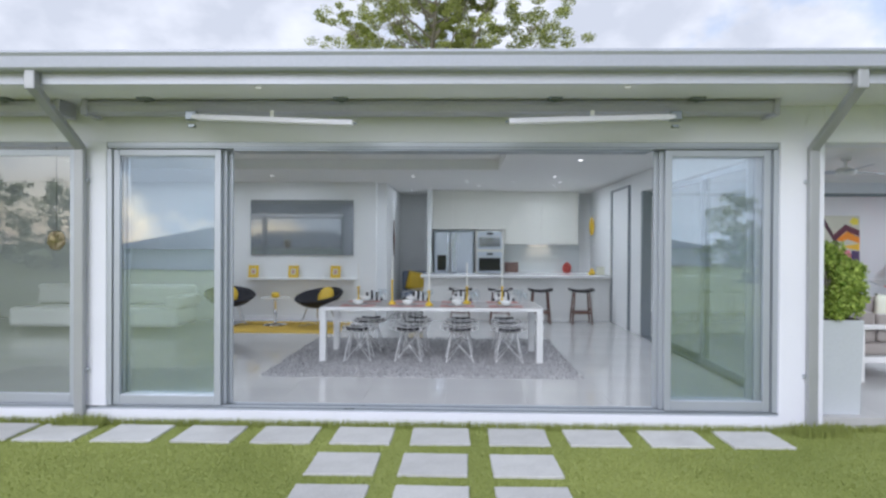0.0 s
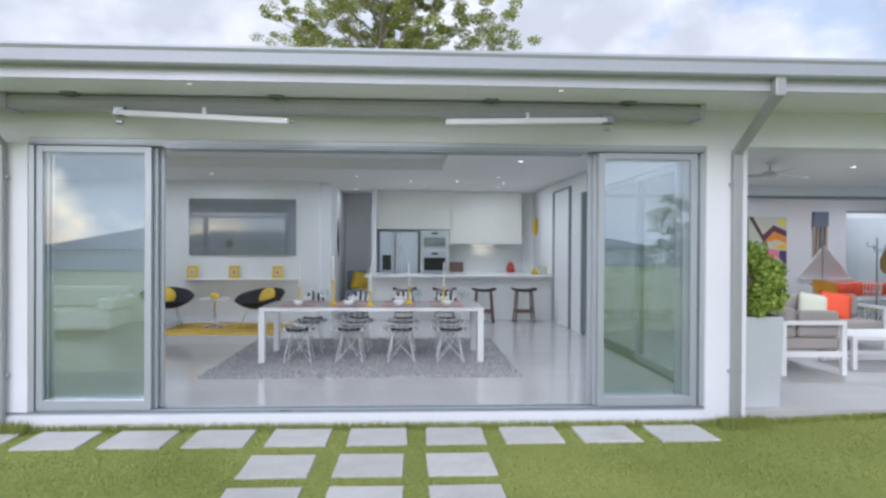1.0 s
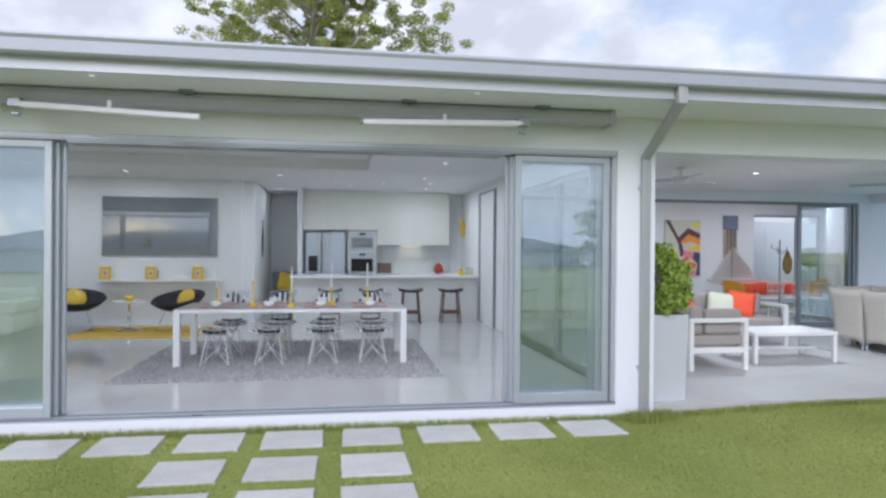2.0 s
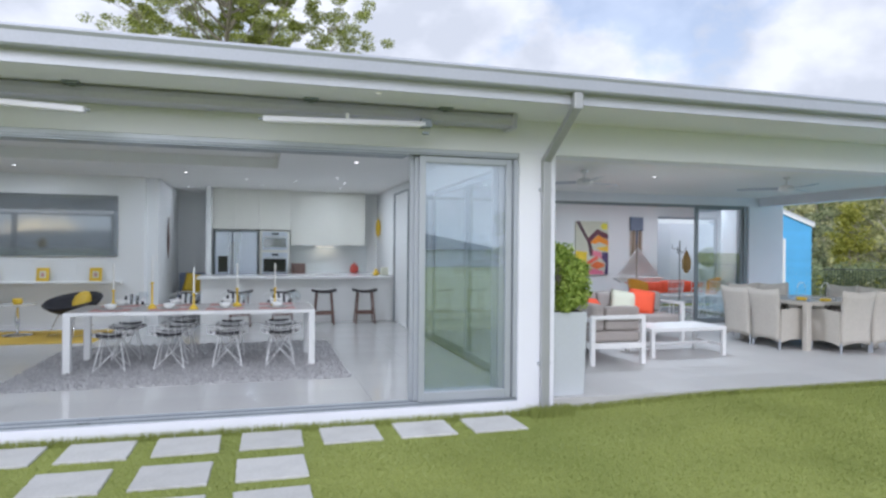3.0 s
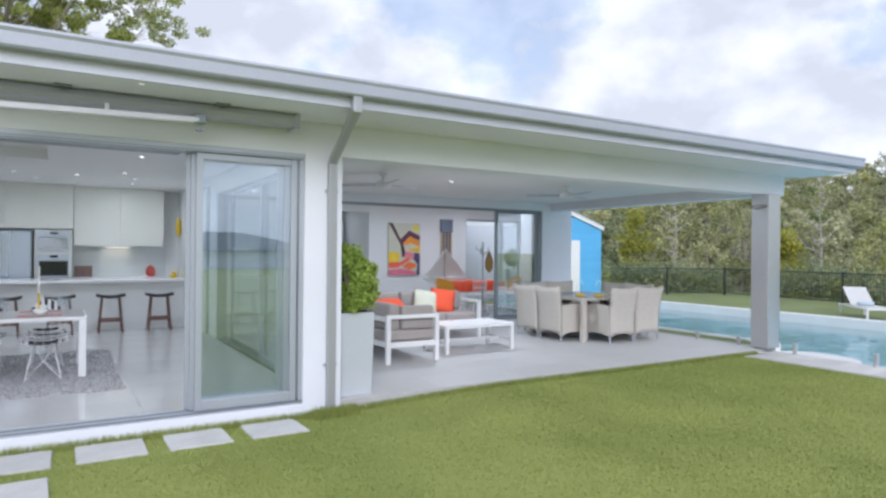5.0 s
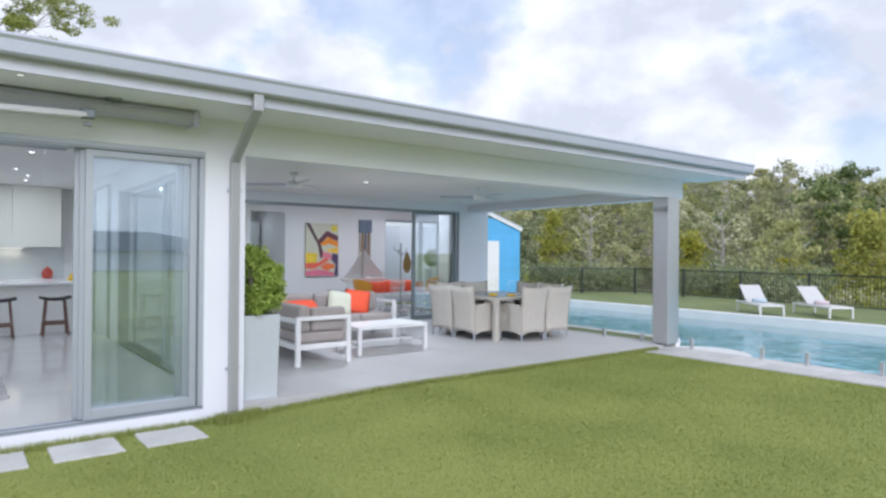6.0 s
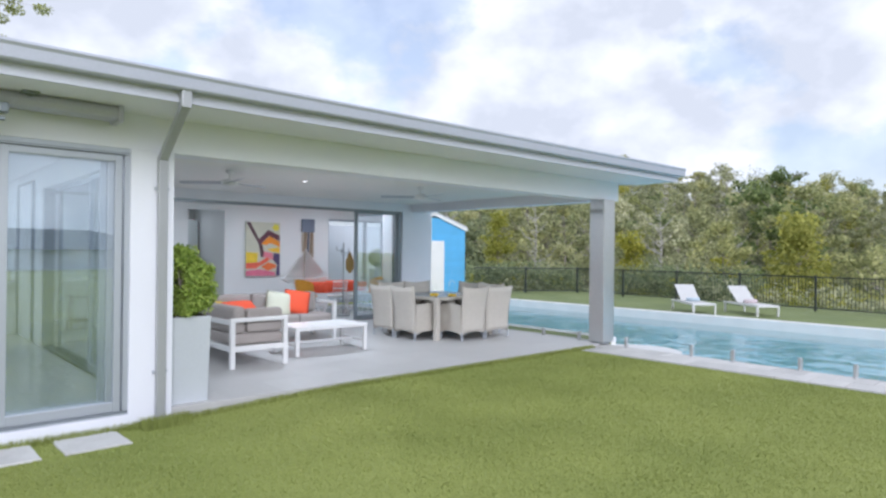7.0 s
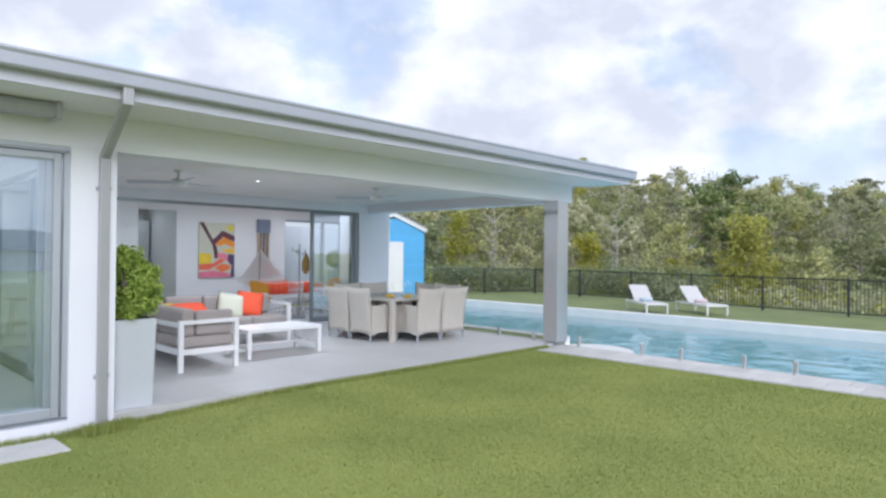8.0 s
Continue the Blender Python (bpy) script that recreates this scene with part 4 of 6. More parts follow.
for sx in (-1, 1):
    for sy in (-1, 1):
        bm = B()
        cx, cy = sx * (TAS - 0.045), sy * (TAS - 0.045)
        box(bm, cx - 0.043, cx + 0.043, cy - 0.043, cy + 0.043, 0, 0.70, 0.006)
        part("leg", bm, WICKER, pt)


def lantern(x, y):
    ob = thing("lantern", "small clear glass lantern with yellow base and wire handle", "lantern", pose(x, y, 0.743) @ Matrix.Scale(1.25, 4), "table lanterns")
    bm = B()
    lathe(bm, [(0.06, 0), (0.065, 0.02), (0.05, 0.03)], 16)
    part("base", bm, YELLOW, ob)
    bm = B()
    lathe(bm, [(0.05, 0.03), (0.055, 0.08), (0.045, 0.15), (0.04, 0.16)], 16)
    part("glass", bm, GLASS_CLEAR, ob, smooth=True)
    bm = B()
    for k in range(10):
        a, b = math.pi * k / 10, math.pi * (k + 1) / 10
        rod(bm, (0.06 * math.cos(a), 0, 0.15 + 0.07 * math.sin(a)), (0.06 * math.cos(b), 0, 0.15 + 0.07 * math.sin(b)), 0.004, seg=5)
    part("handle", bm, WHITE_METAL, ob)


lantern(TCX - 0.38, TCY - 0.27)
lantern(TCX - 0.22, TCY - 0.57)


def fan(x, y):
    ob = thing("ceiling_fan", "white three-bladed ceiling fan at rest", "ceiling fan", pose(x, y, 2.63), "patio ceiling fans")
    bm = B()
    rod(bm, (0, 0, -0.14), (0, 0, 0), 0.014)
    lathe(bm, [(0.05, 0.0), (0.055, -0.03), (0.02, -0.05)][::-1], 16)
    part("rod", bm, WHITE_METAL, ob)
    bm = B()
    lathe(bm, [(0.03, -0.23), (0.10, -0.21), (0.12, -0.17), (0.09, -0.13), (0.03, -0.12)], 24)
    part("motor", bm, WHITE_METAL, ob, smooth=True)
    for k in range(3):
        a = radians(20 + 120 * k)
        bm = B()
        box(bm, 0.10, 0.68, -0.06, 0.06, -0.175, -0.165, 0.003)
        for v in bm.verts:
            v.co.z += v.co.y * 0.18
            v.co.y *= 1.0 - 0.35 * (v.co.x - 0.1) / 0.58
        bmesh.ops.rotate(bm, verts=bm.verts[:], cent=(0, 0, 0), matrix=Matrix.Rotation(a, 3, "Z"))
        part("blade", bm, ALU, ob, "grey metal fan blade")


fan(5.58, 8.15)
fan(8.87, 7.92)

# ---- lounge behind the patio ----
paint = thing("painting", "large abstract canvas with black, orange, pink and yellow shapes", "painting", pose(9.46, 14.98, 1.55))
bm = B()
box(bm, -0.47, 0.47, -0.035, 0.02, -0.695, 0.695, 0.004)
part("canvas", bm, CREAM, paint)
ART = [
    ((0.10, 0.05, 0.06), [(-0.47, 0.69), (-0.36, 0.69), (-0.02, 0.10), (0.05, -0.20), (-0.06, -0.22), (-0.12, 0.12)]),
    ((0.14, 0.05, 0.07), [(-0.16, 0.22), (0.14, 0.50), (0.47, 0.36), (0.47, 0.22), (0.16, 0.34), (-0.08, 0.12)]),
    ((0.85, 0.30, 0.03), [(-0.06, 0.14), (0.18, 0.34), (0.47, 0.20), (0.47, 0.06), (0.2, 0.16), (0.08, 0.10)]),
    ((0.85, 0.55, 0.05), [(0.10, 0.0), (0.47, 0.06), (0.47, -0.10), (0.25, -0.06)]),
    ((0.80, 0.70, 0.08), [(0.24, 0.56), (0.32, 0.66), (0.44, 0.62), (0.44, 0.50), (0.32, 0.48)]),
    ((0.85, 0.62, 0.05), [(-0.47, -0.08), (-0.14, -0.10), (-0.16, -0.34), (-0.47, -0.36)]),
    ((0.85, 0.16, 0.10), [(-0.47, -0.36), (-0.10, -0.34), (0.12, -0.20), (0.20, -0.28), (-0.20, -0.50), (-0.47, -0.50)]),
    ((0.80, 0.25, 0.32), [(0.02, -0.06), (0.26, -0.10), (0.30, -0.30), (0.12, -0.20), (0.0, -0.22)]),
    ((0.10, 0.07, 0.16), [(0.30, -0.10), (0.47, -0.12), (0.47, -0.69), (0.36, -0.69), (0.40, -0.40), (0.28, -0.28)]),
    ((0.75, 0.20, 0.30), [(-0.47, -0.56), (-0.10, -0.52), (0.34, -0.60), (0.34, -0.69), (-0.47, -0.69)]),
    ((0.85, 0.20, 0.06), [(-0.06, -0.46), (0.14, -0.34), (0.36, -0.40), (0.36, -0.48), (0.14, -0.56)]),
]
for k, (c, pts) in enumerate(ART):
    bm = B()
    prism(bm, pts, -0.037 - 0.0006 * (k + 1), -0.034)
    part("painted_shape", bm, surf("oil_paint", c, 0.55, var=0.12, scale=6), paint)

hang = thing("wall_sculpture", "slate-blue square panel over driftwood uprights on the wall", "wall art", pose(10.78, 14.97, 0))
bm = B()
box(bm, -0.19, 0.19, -0.04, 0.02, 2.02, 2.38, 0.01)
part("panel", bm, SLATE_BLUE, hang)
for x in (-0.12, -0.02, 0.08):
    bm = B()
    bar(bm, (x, -0.02, 1.15), (x + 0.03, -0.02, 2.02), 0.06, 0.04, 0.008)
    part("upright", bm, DRIFTWOOD if x != -0.02 else SLATE_BLUE, hang)
bm = B()
box(bm, -0.18, 0.18, -0.01, 0.01, 1.2, 2.0, 0.01)
part("back_board", bm, surf("pale_timber", (0.46, 0.38, 0.30), 0.7, var=0.15), hang)

rt = thing("lounge_table", "long table under a bright orange-red cloth", "table", pose(10.52, 13.3, 0))
bm = B()
box(bm, -0.85, 0.75, -0.42, 0.42, 0.70, 0.76, 0.02)
part("tabletop", bm, ORANGE, rt)
bm = B()
n = 36
pts = [(-0.85 + 1.6 * k / n, -0.43 - 0.012 * math.sin(k * 1.7)) for k in range(n + 1)]
a = [bm.verts.new((x, y, 0.74)) for x, y in pts]
b = [bm.verts.new((x, y - 0.01, 0.52 + 0.01 * math.sin(3 * x))) for x, y in pts]
c = [bm.verts.new((x, y + 0.012, 0.74)) for x, y in pts]
for k in range(n):
    bm.faces.new((a[k], a[k + 1], b[k + 1], b[k]))
    bm.faces.new((a[k], c[k], c[k + 1], a[k + 1]))
part("cloth_front", bm, ORANGE, rt, "hanging fold of orange-red cloth", smooth=True)
for x in (-0.78, 0.66):
    for y in (-0.34, 0.34):
        bm = B()
        rod(bm, (x, y, 0), (x, y, 0.70), 0.02)
        part("leg", bm, WHITE_METAL, rt)


def shell_chair(x, y, turn, seat_mat, label, moulded=False):
    ob = thing("lounge_chair", label, "chair", pose(x, y, 0, 0, 0, turn), "lounge table chairs")
    bm = B()
    lathe(bm, [(0.05, 0.42), (0.20, 0.43), (0.235, 0.47), (0.22, 0.475), (0.05, 0.45)], 20)
    part("seat", bm, seat_mat, ob, smooth=True)
    bm = B()
    for k in range(9):
        t = -0.9 + 1.8 * k / 8
        rod(bm, (0.22 * math.sin(t), -0.22 * math.cos(t), 0.46), (0.25 * math.sin(t), -0.27 * math.cos(t), 0.80), 0.008, seg=6)
        if k:
            t0 = -0.9 + 1.8 * (k - 1) / 8
            for z, rr in ((0.80, 0.26), (0.64, 0.245)):
                rod(bm, (rr * math.sin(t0), -rr * math.cos(t0), z), (rr * math.sin(t), -rr * math.cos(t), z), 0.012, seg=6)
    if moulded:
        rows = []
        for z, rr, lean in ((0.45, 0.225, 0.0), (0.58, 0.25, 0.01), (0.72, 0.265, 0.03), (0.86, 0.27, 0.05)):
            rows.append([bm.verts.new((rr * math.sin(-1.35 + 2.7 * k / 12), -rr * math.cos(-1.35 + 2.7 * k / 12) - lean, z - 0.10 * (abs(k - 6) / 6) ** 2 * (z - 0.45) / 0.41)) for k in range(13)])
        for a, b in zip(rows, rows[1:]):
            for k in range(12):
                bm.faces.new((a[k], a[k + 1], b[k + 1], b[k]))
    part("backrest", bm, seat_mat, ob)
    for sx in (-1, 1):
        for sy in (-1, 1):
            bm = B()
            rod(bm, (0.12 * sx, 0.12 * sy, 0.43), (0.22 * sx, 0.22 * sy, 0.0), 0.011, 0.009, 8)
            part("leg", bm, WHITE_METAL, ob)


for x in (10.2, 10.8, 11.3):
    shell_chair(x, 12.6, 0, WHITE_METAL, "white metal chair drawn up to the table")
AMBER = surf("amber_seat", (0.75, 0.34, 0.03), 0.4)
shell_chair(9.50, 12.75, -70, AMBER, "amber yellow moulded chair at the table end", True)
shell_chair(11.55, 13.1, 80, AMBER, "amber yellow moulded chair at the table end", True)

boat = thing("model_yacht", "large white-sailed model yacht on a table", "ornament", pose(9.76, 13.25, 0.75) @ Matrix.Diagonal((1.6, 1.25, 1.06, 1)))
for y, pts in ((0.0, [(-0.02, 0.10), (-0.02, 0.78), (0.36, 0.12)]), (0.02, [(-0.05, 0.10), (-0.03, 0.74), (-0.38, 0.08)])):
    bm = B()
    prism(bm, pts, y, y + 0.012)
    part("sail", bm, SAIL, boat)
bm = B()
rod(bm, (-0.035, 0.01, 0.0), (-0.035, 0.01, 0.84), 0.008)
part("mast", bm, DRIFTWOOD, boat)
bm = B()
prism(bm, [(-0.42, 0.09), (-0.30, 0.0), (0.28, 0.0), (0.42, 0.10)], -0.06, 0.06)
part("hull", bm, CERAMIC, boat)

st = thing("coat_stand", "slender metal coat stand with branching hooks", "coat stand", pose(10.22, 12.35, 0))
bm = B()
rod(bm, (0, 0, 0), (0, 0, 1.72), 0.014)
part("pole", bm, ALU_DARK, st)
bm = B()
lathe(bm, [(0.17, 0), (0.17, 0.015), (0.03, 0.03)], 24)
part("base", bm, ALU_DARK, st)
for k in range(5):
    a = radians(72 * k)
    bm = B()
    z = 1.42 + 0.05 * (k % 3)
    rod(bm, (0, 0, z), (0.16 * math.cos(a), 0.16 * math.sin(a), z + 0.03), 0.008, seg=6)
    rod(bm, (0.16 * math.cos(a), 0.16 * math.sin(a), z + 0.03), (0.16 * math.cos(a), 0.16 * math.sin(a), z + 0.12), 0.008, seg=6)
    part("hook", bm, ALU_DARK, st)
bm = B()
lathe(bm, [(0.03, 0.0), (0.11, 0.10), (0.12, 0.28), (0.05, 0.44), (0.02, 0.50)], 16)
for v in bm.verts:
    v.co.y *= 0.35
solid("hanging_bag", bm, TAN, "tan leather bag hanging on a coat stand", "bag", m=pose(10.40, 12.35, 1.0), smooth=True)

slab("garden_wall", (9.0, 15.3, 17.4, 17.55, -0.2, 2.35), RENDER_WHITE, "white rendered garden wall outside the lounge")
rnd = random.Random(11)
tp = thing("topiary_pot", "tall pale blue pot outside the lounge window", "pot", pose(14.2, 16.4, GR))
bm = B()
lathe(bm, [(0.20, 0), (0.24, 0.6), (0.30, 1.0), (0.27, 1.02), (0.25, 0.95)], 20)
part("pot", bm, PLANTER_GREY, tp, smooth=True)
tb = thing("topiary_ball", "clipped green topiary ball in a tall pot", "shrub", pose(14.2, 16.4, GR + 0.95))
bm = B()
rod(bm, (0, 0, 0), (0, 0, 0.3), 0.02)
part("stem", bm, BARK, tb)
vs, fs = [], []
leaf_cloud(vs, fs, (0, 0, 0.42), (0.33, 0.33, 0.30), 2600, 0.05, rnd, shell=0.6)
o = new("leaves", leaf_mesh("leaves", vs, fs, LEAF_DARK))
o.parent = tb

# ---- dining room ----
dt = thing("dining_table", "long white-legged dining table with a grey top, laid for a meal", "dining table", pose(0.415, 8.72, 0.012))
for x in (-1.43, 1.35):
    for y in (-0.50, 0.42):
        bm = B()
        box(bm, x, x + 0.08, y, y + 0.08, 0, 0.66, 0.005)
        part("leg", bm, WHITE_METAL, dt)
bm = B()
box(bm, -1.43, 1.43, -0.50, 0.50, 0.66, 0.702, 0.005)
part("frame", bm, WHITE_METAL, dt)
bm = B()
box(bm, -1.415, 1.415, -0.485, 0.485, 0.702, 0.71, 0.002)
part("tabletop", bm, GREIGE, dt, "smooth grey table top")


def wire_chair(back, label, back_pad):
    ob = thing("wire_chair", label, "chair", group="dining chairs")
    # shell surface: seat that curves up into the back (y runs to the back)
    def at(u, v):
        w = 0.235 - 0.035 * max(0, v - 0.5)
        if v < 0.5:
            t = v / 0.5
            y, z = -0.22 + 0.40 * t, 0.45 - 0.03 * math.sin(math.pi * t)
            z += 0.05 * u * u
        else:
            t = (v - 0.5) / 0.5
            y, z = 0.18 + 0.13 * t - 0.05 * u * u * t, 0.455 + back * t - 0.06 * u * u * t
            z += 0.05 * u * u * (1 - t)
        return Vector((u * w, y, z))
    bm = B()
    for i in range(7):
        u = -1 + 2 * i / 6
        for j in range(8):
            rod(bm, at(u, j / 8), at(u, (j + 1) / 8), 0.0024, seg=4)
    for j in range(13):
        for i in range(6):
            rod(bm, at(-1 + i / 3, j / 12), at(-1 + (i + 1) / 3, j / 12), 0.0022 if 0 < j < 12 else 0.005, seg=4)
    part("wire_shell", bm, WHITE_METAL, ob)
    # striped pads follow the dished shell
    def strip(u0, u1, v0, v1, lift, along_u):
        bm = B()
        n = 8
        lo, hi = [], []
        for k in range(n + 1):
            t = k / n
            ends = ((u0 + (u1 - u0) * t, v0), (u0 + (u1 - u0) * t, v1)) if along_u else ((u0, v0 + (v1 - v0) * t), (u1, v0 + (v1 - v0) * t))
            row = [at(*e) for e in ends]
            lo.append([bm.verts.new(p) for p in row])
            hi.append([bm.verts.new(p + lift) for p in row])
        for k in range(n):
            bm.faces.new((hi[k][0], hi[k][1], hi[k + 1][1], hi[k + 1][0]))
            bm.faces.new((lo[k][0], lo[k + 1][0], lo[k + 1][1], lo[k][1]))
            for q in (0, 1):
                bm.faces.new((lo[k][q], hi[k][q], hi[k + 1][q], lo[k + 1][q]))
        bm.faces.new((lo[0][0], lo[0][1], hi[0][1], hi[0][0]))
        bm.faces.new((lo[n][0], hi[n][0], hi[n][1], lo[n][1]))
        return bm
    for k in range(9):
        wd = 0.93 * math.sqrt(max(0.25, 1 - ((k - 4) / 5.2) ** 2))
        part("seat_pad", strip(-wd, wd, 0.03 + 0.055 * k, 0.085 + 0.055 * k, Vector((0, 0, 0.03)), True), STRIPE_DARK if k % 2 == 0 else STRIPE_WHITE, ob, "striped seat pad")
    if back_pad:
        for k in range(9):
            u0 = -0.72 + 0.16 * k
            top = 0.97 - 0.10 * ((k - 4) / 4) ** 2
            part("back_pad", strip(u0, u0 + 0.16, 0.66, top, Vector((0, -0.02, 0)), False), STRIPE_DARK if k % 2 == 0 else STRIPE_WHITE, ob, "striped back pad")
    for sx in (-1, 1):
        for sy in (-1, 1):
            bm = B()
            rod(bm, (0.10 * sx, 0.06 * sy, 0.43), (0.175 * sx, 0.17 * sy, 0.0), 0.0058, seg=6)
            part("leg", bm, WHITE_METAL, ob)
        bm = B()
        rod(bm, (0.10 * sx, -0.06, 0.43), (0.0, -0.03, 0.20), 0.005, seg=6)
        rod(bm, (0.175 * sx, -0.17, 0.01), (0.0, -0.03, 0.22), 0.0045, seg=6)
        rod(bm, (0.175 * sx, 0.17, 0.01), (0.0, 0.03, 0.22), 0.0045, seg=6)
        part("brace", bm, WHITE_METAL, ob)
    return ob


low = wire_chair(0.36, "white wire-shell dining chair with black and white striped seat pad", False)
low.matrix_basis = pose(-0.53, 8.40, 0.012, 0, 0, 180) @ Matrix.Diagonal((1.0, 1.0, 0.88, 1))
for x, y, r in ((0.13, 8.40, 178), (0.78, 8.41, 183), (1.42, 8.40, 180)):
    copy_thing(low, pose(x, y, 0.012, 0, 0, r))
high = wire_chair(0.50, "white wire-shell dining chair with striped seat and back pads", True)
high.matrix_basis = pose(-0.50, 9.20, 0.012, 0, 0, 2) @ Matrix.Diagonal((1.0, 1.0, 0.90, 1))
for x, y, r in ((0.16, 9.22, -3), (0.80, 9.20, 0), (1.44, 9.21, 3)):
    copy_thing(high, pose(x, y, 0.012, 0, 0, r))

# shag rug: a backing with upright tufts
rug = thing("shag_rug", "thick mottled grey shag rug under the dining table", "rug", pose(0.35, 8.83, 0))
bm = B()
box(bm, -1.82, 1.82, -1.50, 1.50, 0.002, 0.014, 0.004)
part("backing", bm, SHAG, rug)
rng_np = np.random.default_rng(3)
n = 24000
px, py = rng_np.uniform(-1.84, 1.84, n), rng_np.uniform(-1.52, 1.52, n)
ang, ln = rng_np.uniform(0, 6.28, n), rng_np.uniform(0.025, 0.05, n)
lx, ly = rng_np.normal(0, 0.018, n), rng_np.normal(0, 0.018, n)
vv = np.zeros((n, 3, 3))
vv[:, 0] = np.stack([px + 0.007 * np.cos(ang), py + 0.007 * np.sin(ang), np.full(n, 0.008)], 1)
vv[:, 1] = np.stack([px - 0.007 * np.cos(ang), py - 0.007 * np.sin(ang), np.full(n, 0.008)], 1)
vv[:, 2] = np.stack([px + lx, py + ly, ln], 1)
me = bpy.data.meshes.new("shag")
me.from_pydata(vv.reshape(-1, 3).tolist(), [], np.arange(3 * n).reshape(-1, 3).tolist())
me.materials.append(SHAG)
o = new("shag", me)
o.parent = rug
tagged(o, "", "", "", "stuff")


def candlestick(x, y, h):
    ob = thing("candlestick", "bright yellow candlestick with a tall white candle", "candlestick", pose(x, y, 0.722), "table candlesticks")
    bm = B()
    lathe(bm, [(0.055, 0.0), (0.05, 0.02), (0.03, 0.045), (0.012, 0.06), (0.011, h - 0.03), (0.02, h - 0.02), (0.018, h)], 16)
    part("stick", bm, YELLOW, ob, smooth=True)
    bm = B()
    rod(bm, (0, 0, h), (0, 0, h + 0.32), 0.012, 0.010, 10)
    part("candle", bm, WAX, ob)


for x, y, h in ((-0.12, 8.58, 0.33), (0.38, 8.42, 0.20), (0.88, 8.74, 0.24), (1.36, 8.80, 0.24), (-0.62, 8.9, 0.22)):
    candlestick(x, y, h)


def setting(x, y):
    bm = B()
    box(bm, -0.22, 0.22, -0.15, 0.15, 0, 0.004, 0.001)
    solid("placemat", bm, MAT_RED, "red patterned woven placemat on a dining table", "placemat", "placemats", m=pose(x, y, 0.722))
    bm = B()
    lathe(bm, [(0.06, 0.0), (0.13, 0.012), (0.135, 0.016), (0.06, 0.006)], 24)
    solid("plate", bm, CERAMIC, "white round dinner plate on a placemat", "plate", "dinner plates", m=pose(x, y, 0.727), smooth=True)
    bm = B()
    lathe(bm, [(0.03, 0.0), (0.06, 0.02), (0.078, 0.055), (0.074, 0.056), (0.055, 0.024), (0.02, 0.012)], 20)
    solid("bowl", bm, CERAMIC, "white ceramic bowl on a dinner plate", "bowl", "bowls", m=pose(x, y, 0.741), smooth=True)
    for dx in (0.20, 0.27):
        g = thing("wine_glass", "clear stemmed wine glass", "wine glass", pose(x + dx, y + 0.16, 0.722), "wine glasses")
        bm = B()
        lathe(bm, [(0.032, 0), (0.03, 0.004), (0.005, 0.008), (0.004, 0.075), (0.006, 0.08)], 14)
        part("stem", bm, STEMWARE, g, smooth=True)
        bm = B()
        lathe(bm, [(0.006, 0.08), (0.03, 0.10), (0.036, 0.13), (0.030, 0.17), (0.029, 0.17)], 14)
        part("bowl", bm, STEMWARE, g, smooth=True)


for x in (-0.55, 0.10, 0.75, 1.38):
    setting(x, 8.42)
    setting(x, 9.02)

# ---- kitchen ----
isl = thing("kitchen_island", "white kitchen island with a thick pale benchtop", "kitchen island", pose(0, 0, 0))
bm = B()
box(bm, 0.06, 3.84, 13.02, 13.85, 0.0, 0.87, 0.004)
part("body", bm, GLOSS_WHITE, isl)
bm = B()
box(bm, 0.0, 3.845, 12.90, 13.95, 0.872, 0.925, 0.006)
part("benchtop", bm, CERAMIC, isl)


def stool(x):
    ob = thing("bar_stool", "walnut bar stool with a curved dark leather seat", "stool", pose(x, 12.62, 0), "bar stools")
    bm = B()
    n = 8
    rows = []
    for i in range(n + 1):
        u = -1 + 2 * i / n
        rows.append([(0.23 * u, y, 0.615 + 0.035 * u * u + dz) for y, dz in ((-0.15, 0), (0.15, 0), (0.15, 0.045), (-0.15, 0.045))])
    vs2 = [[bm.verts.new(p) for p in r] for r in rows]
    for a, b in zip(vs2, vs2[1:]):
        for k in range(4):
            bm.faces.new((a[k], a[(k + 1) % 4], b[(k + 1) % 4], b[k]))
    bm.faces.new(vs2[0])
    bm.faces.new(vs2[-1][::-1])
    part("seat", bm, DARK_SEAT, ob, "dark leather saddle seat")
    for sx in (-1, 1):
        for sy in (-1, 1):
            bm = B()
            bar(bm, (0.14 * sx, 0.10 * sy, 0.62), (0.19 * sx, 0.15 * sy, 0.0), 0.026, 0.024, 0.004)
            part("leg", bm, WALNUT, ob)
    for y in (-0.14, 0.14):
        bm = B()
        box(bm, -0.17, 0.17, y - 0.012, y + 0.012, 0.20, 0.25, 0.003)
        part("footrest", bm, WALNUT, ob)
    for x2 in (-0.17, 0.17):
        bm = B()
        box(bm, x2 - 0.012, x2 + 0.012, -0.13, 0.13, 0.26, 0.30, 0.003)
        part("stretcher", bm, WALNUT, ob)


for x in (0.80, 1.58, 2.36, 3.16):
    stool(x)

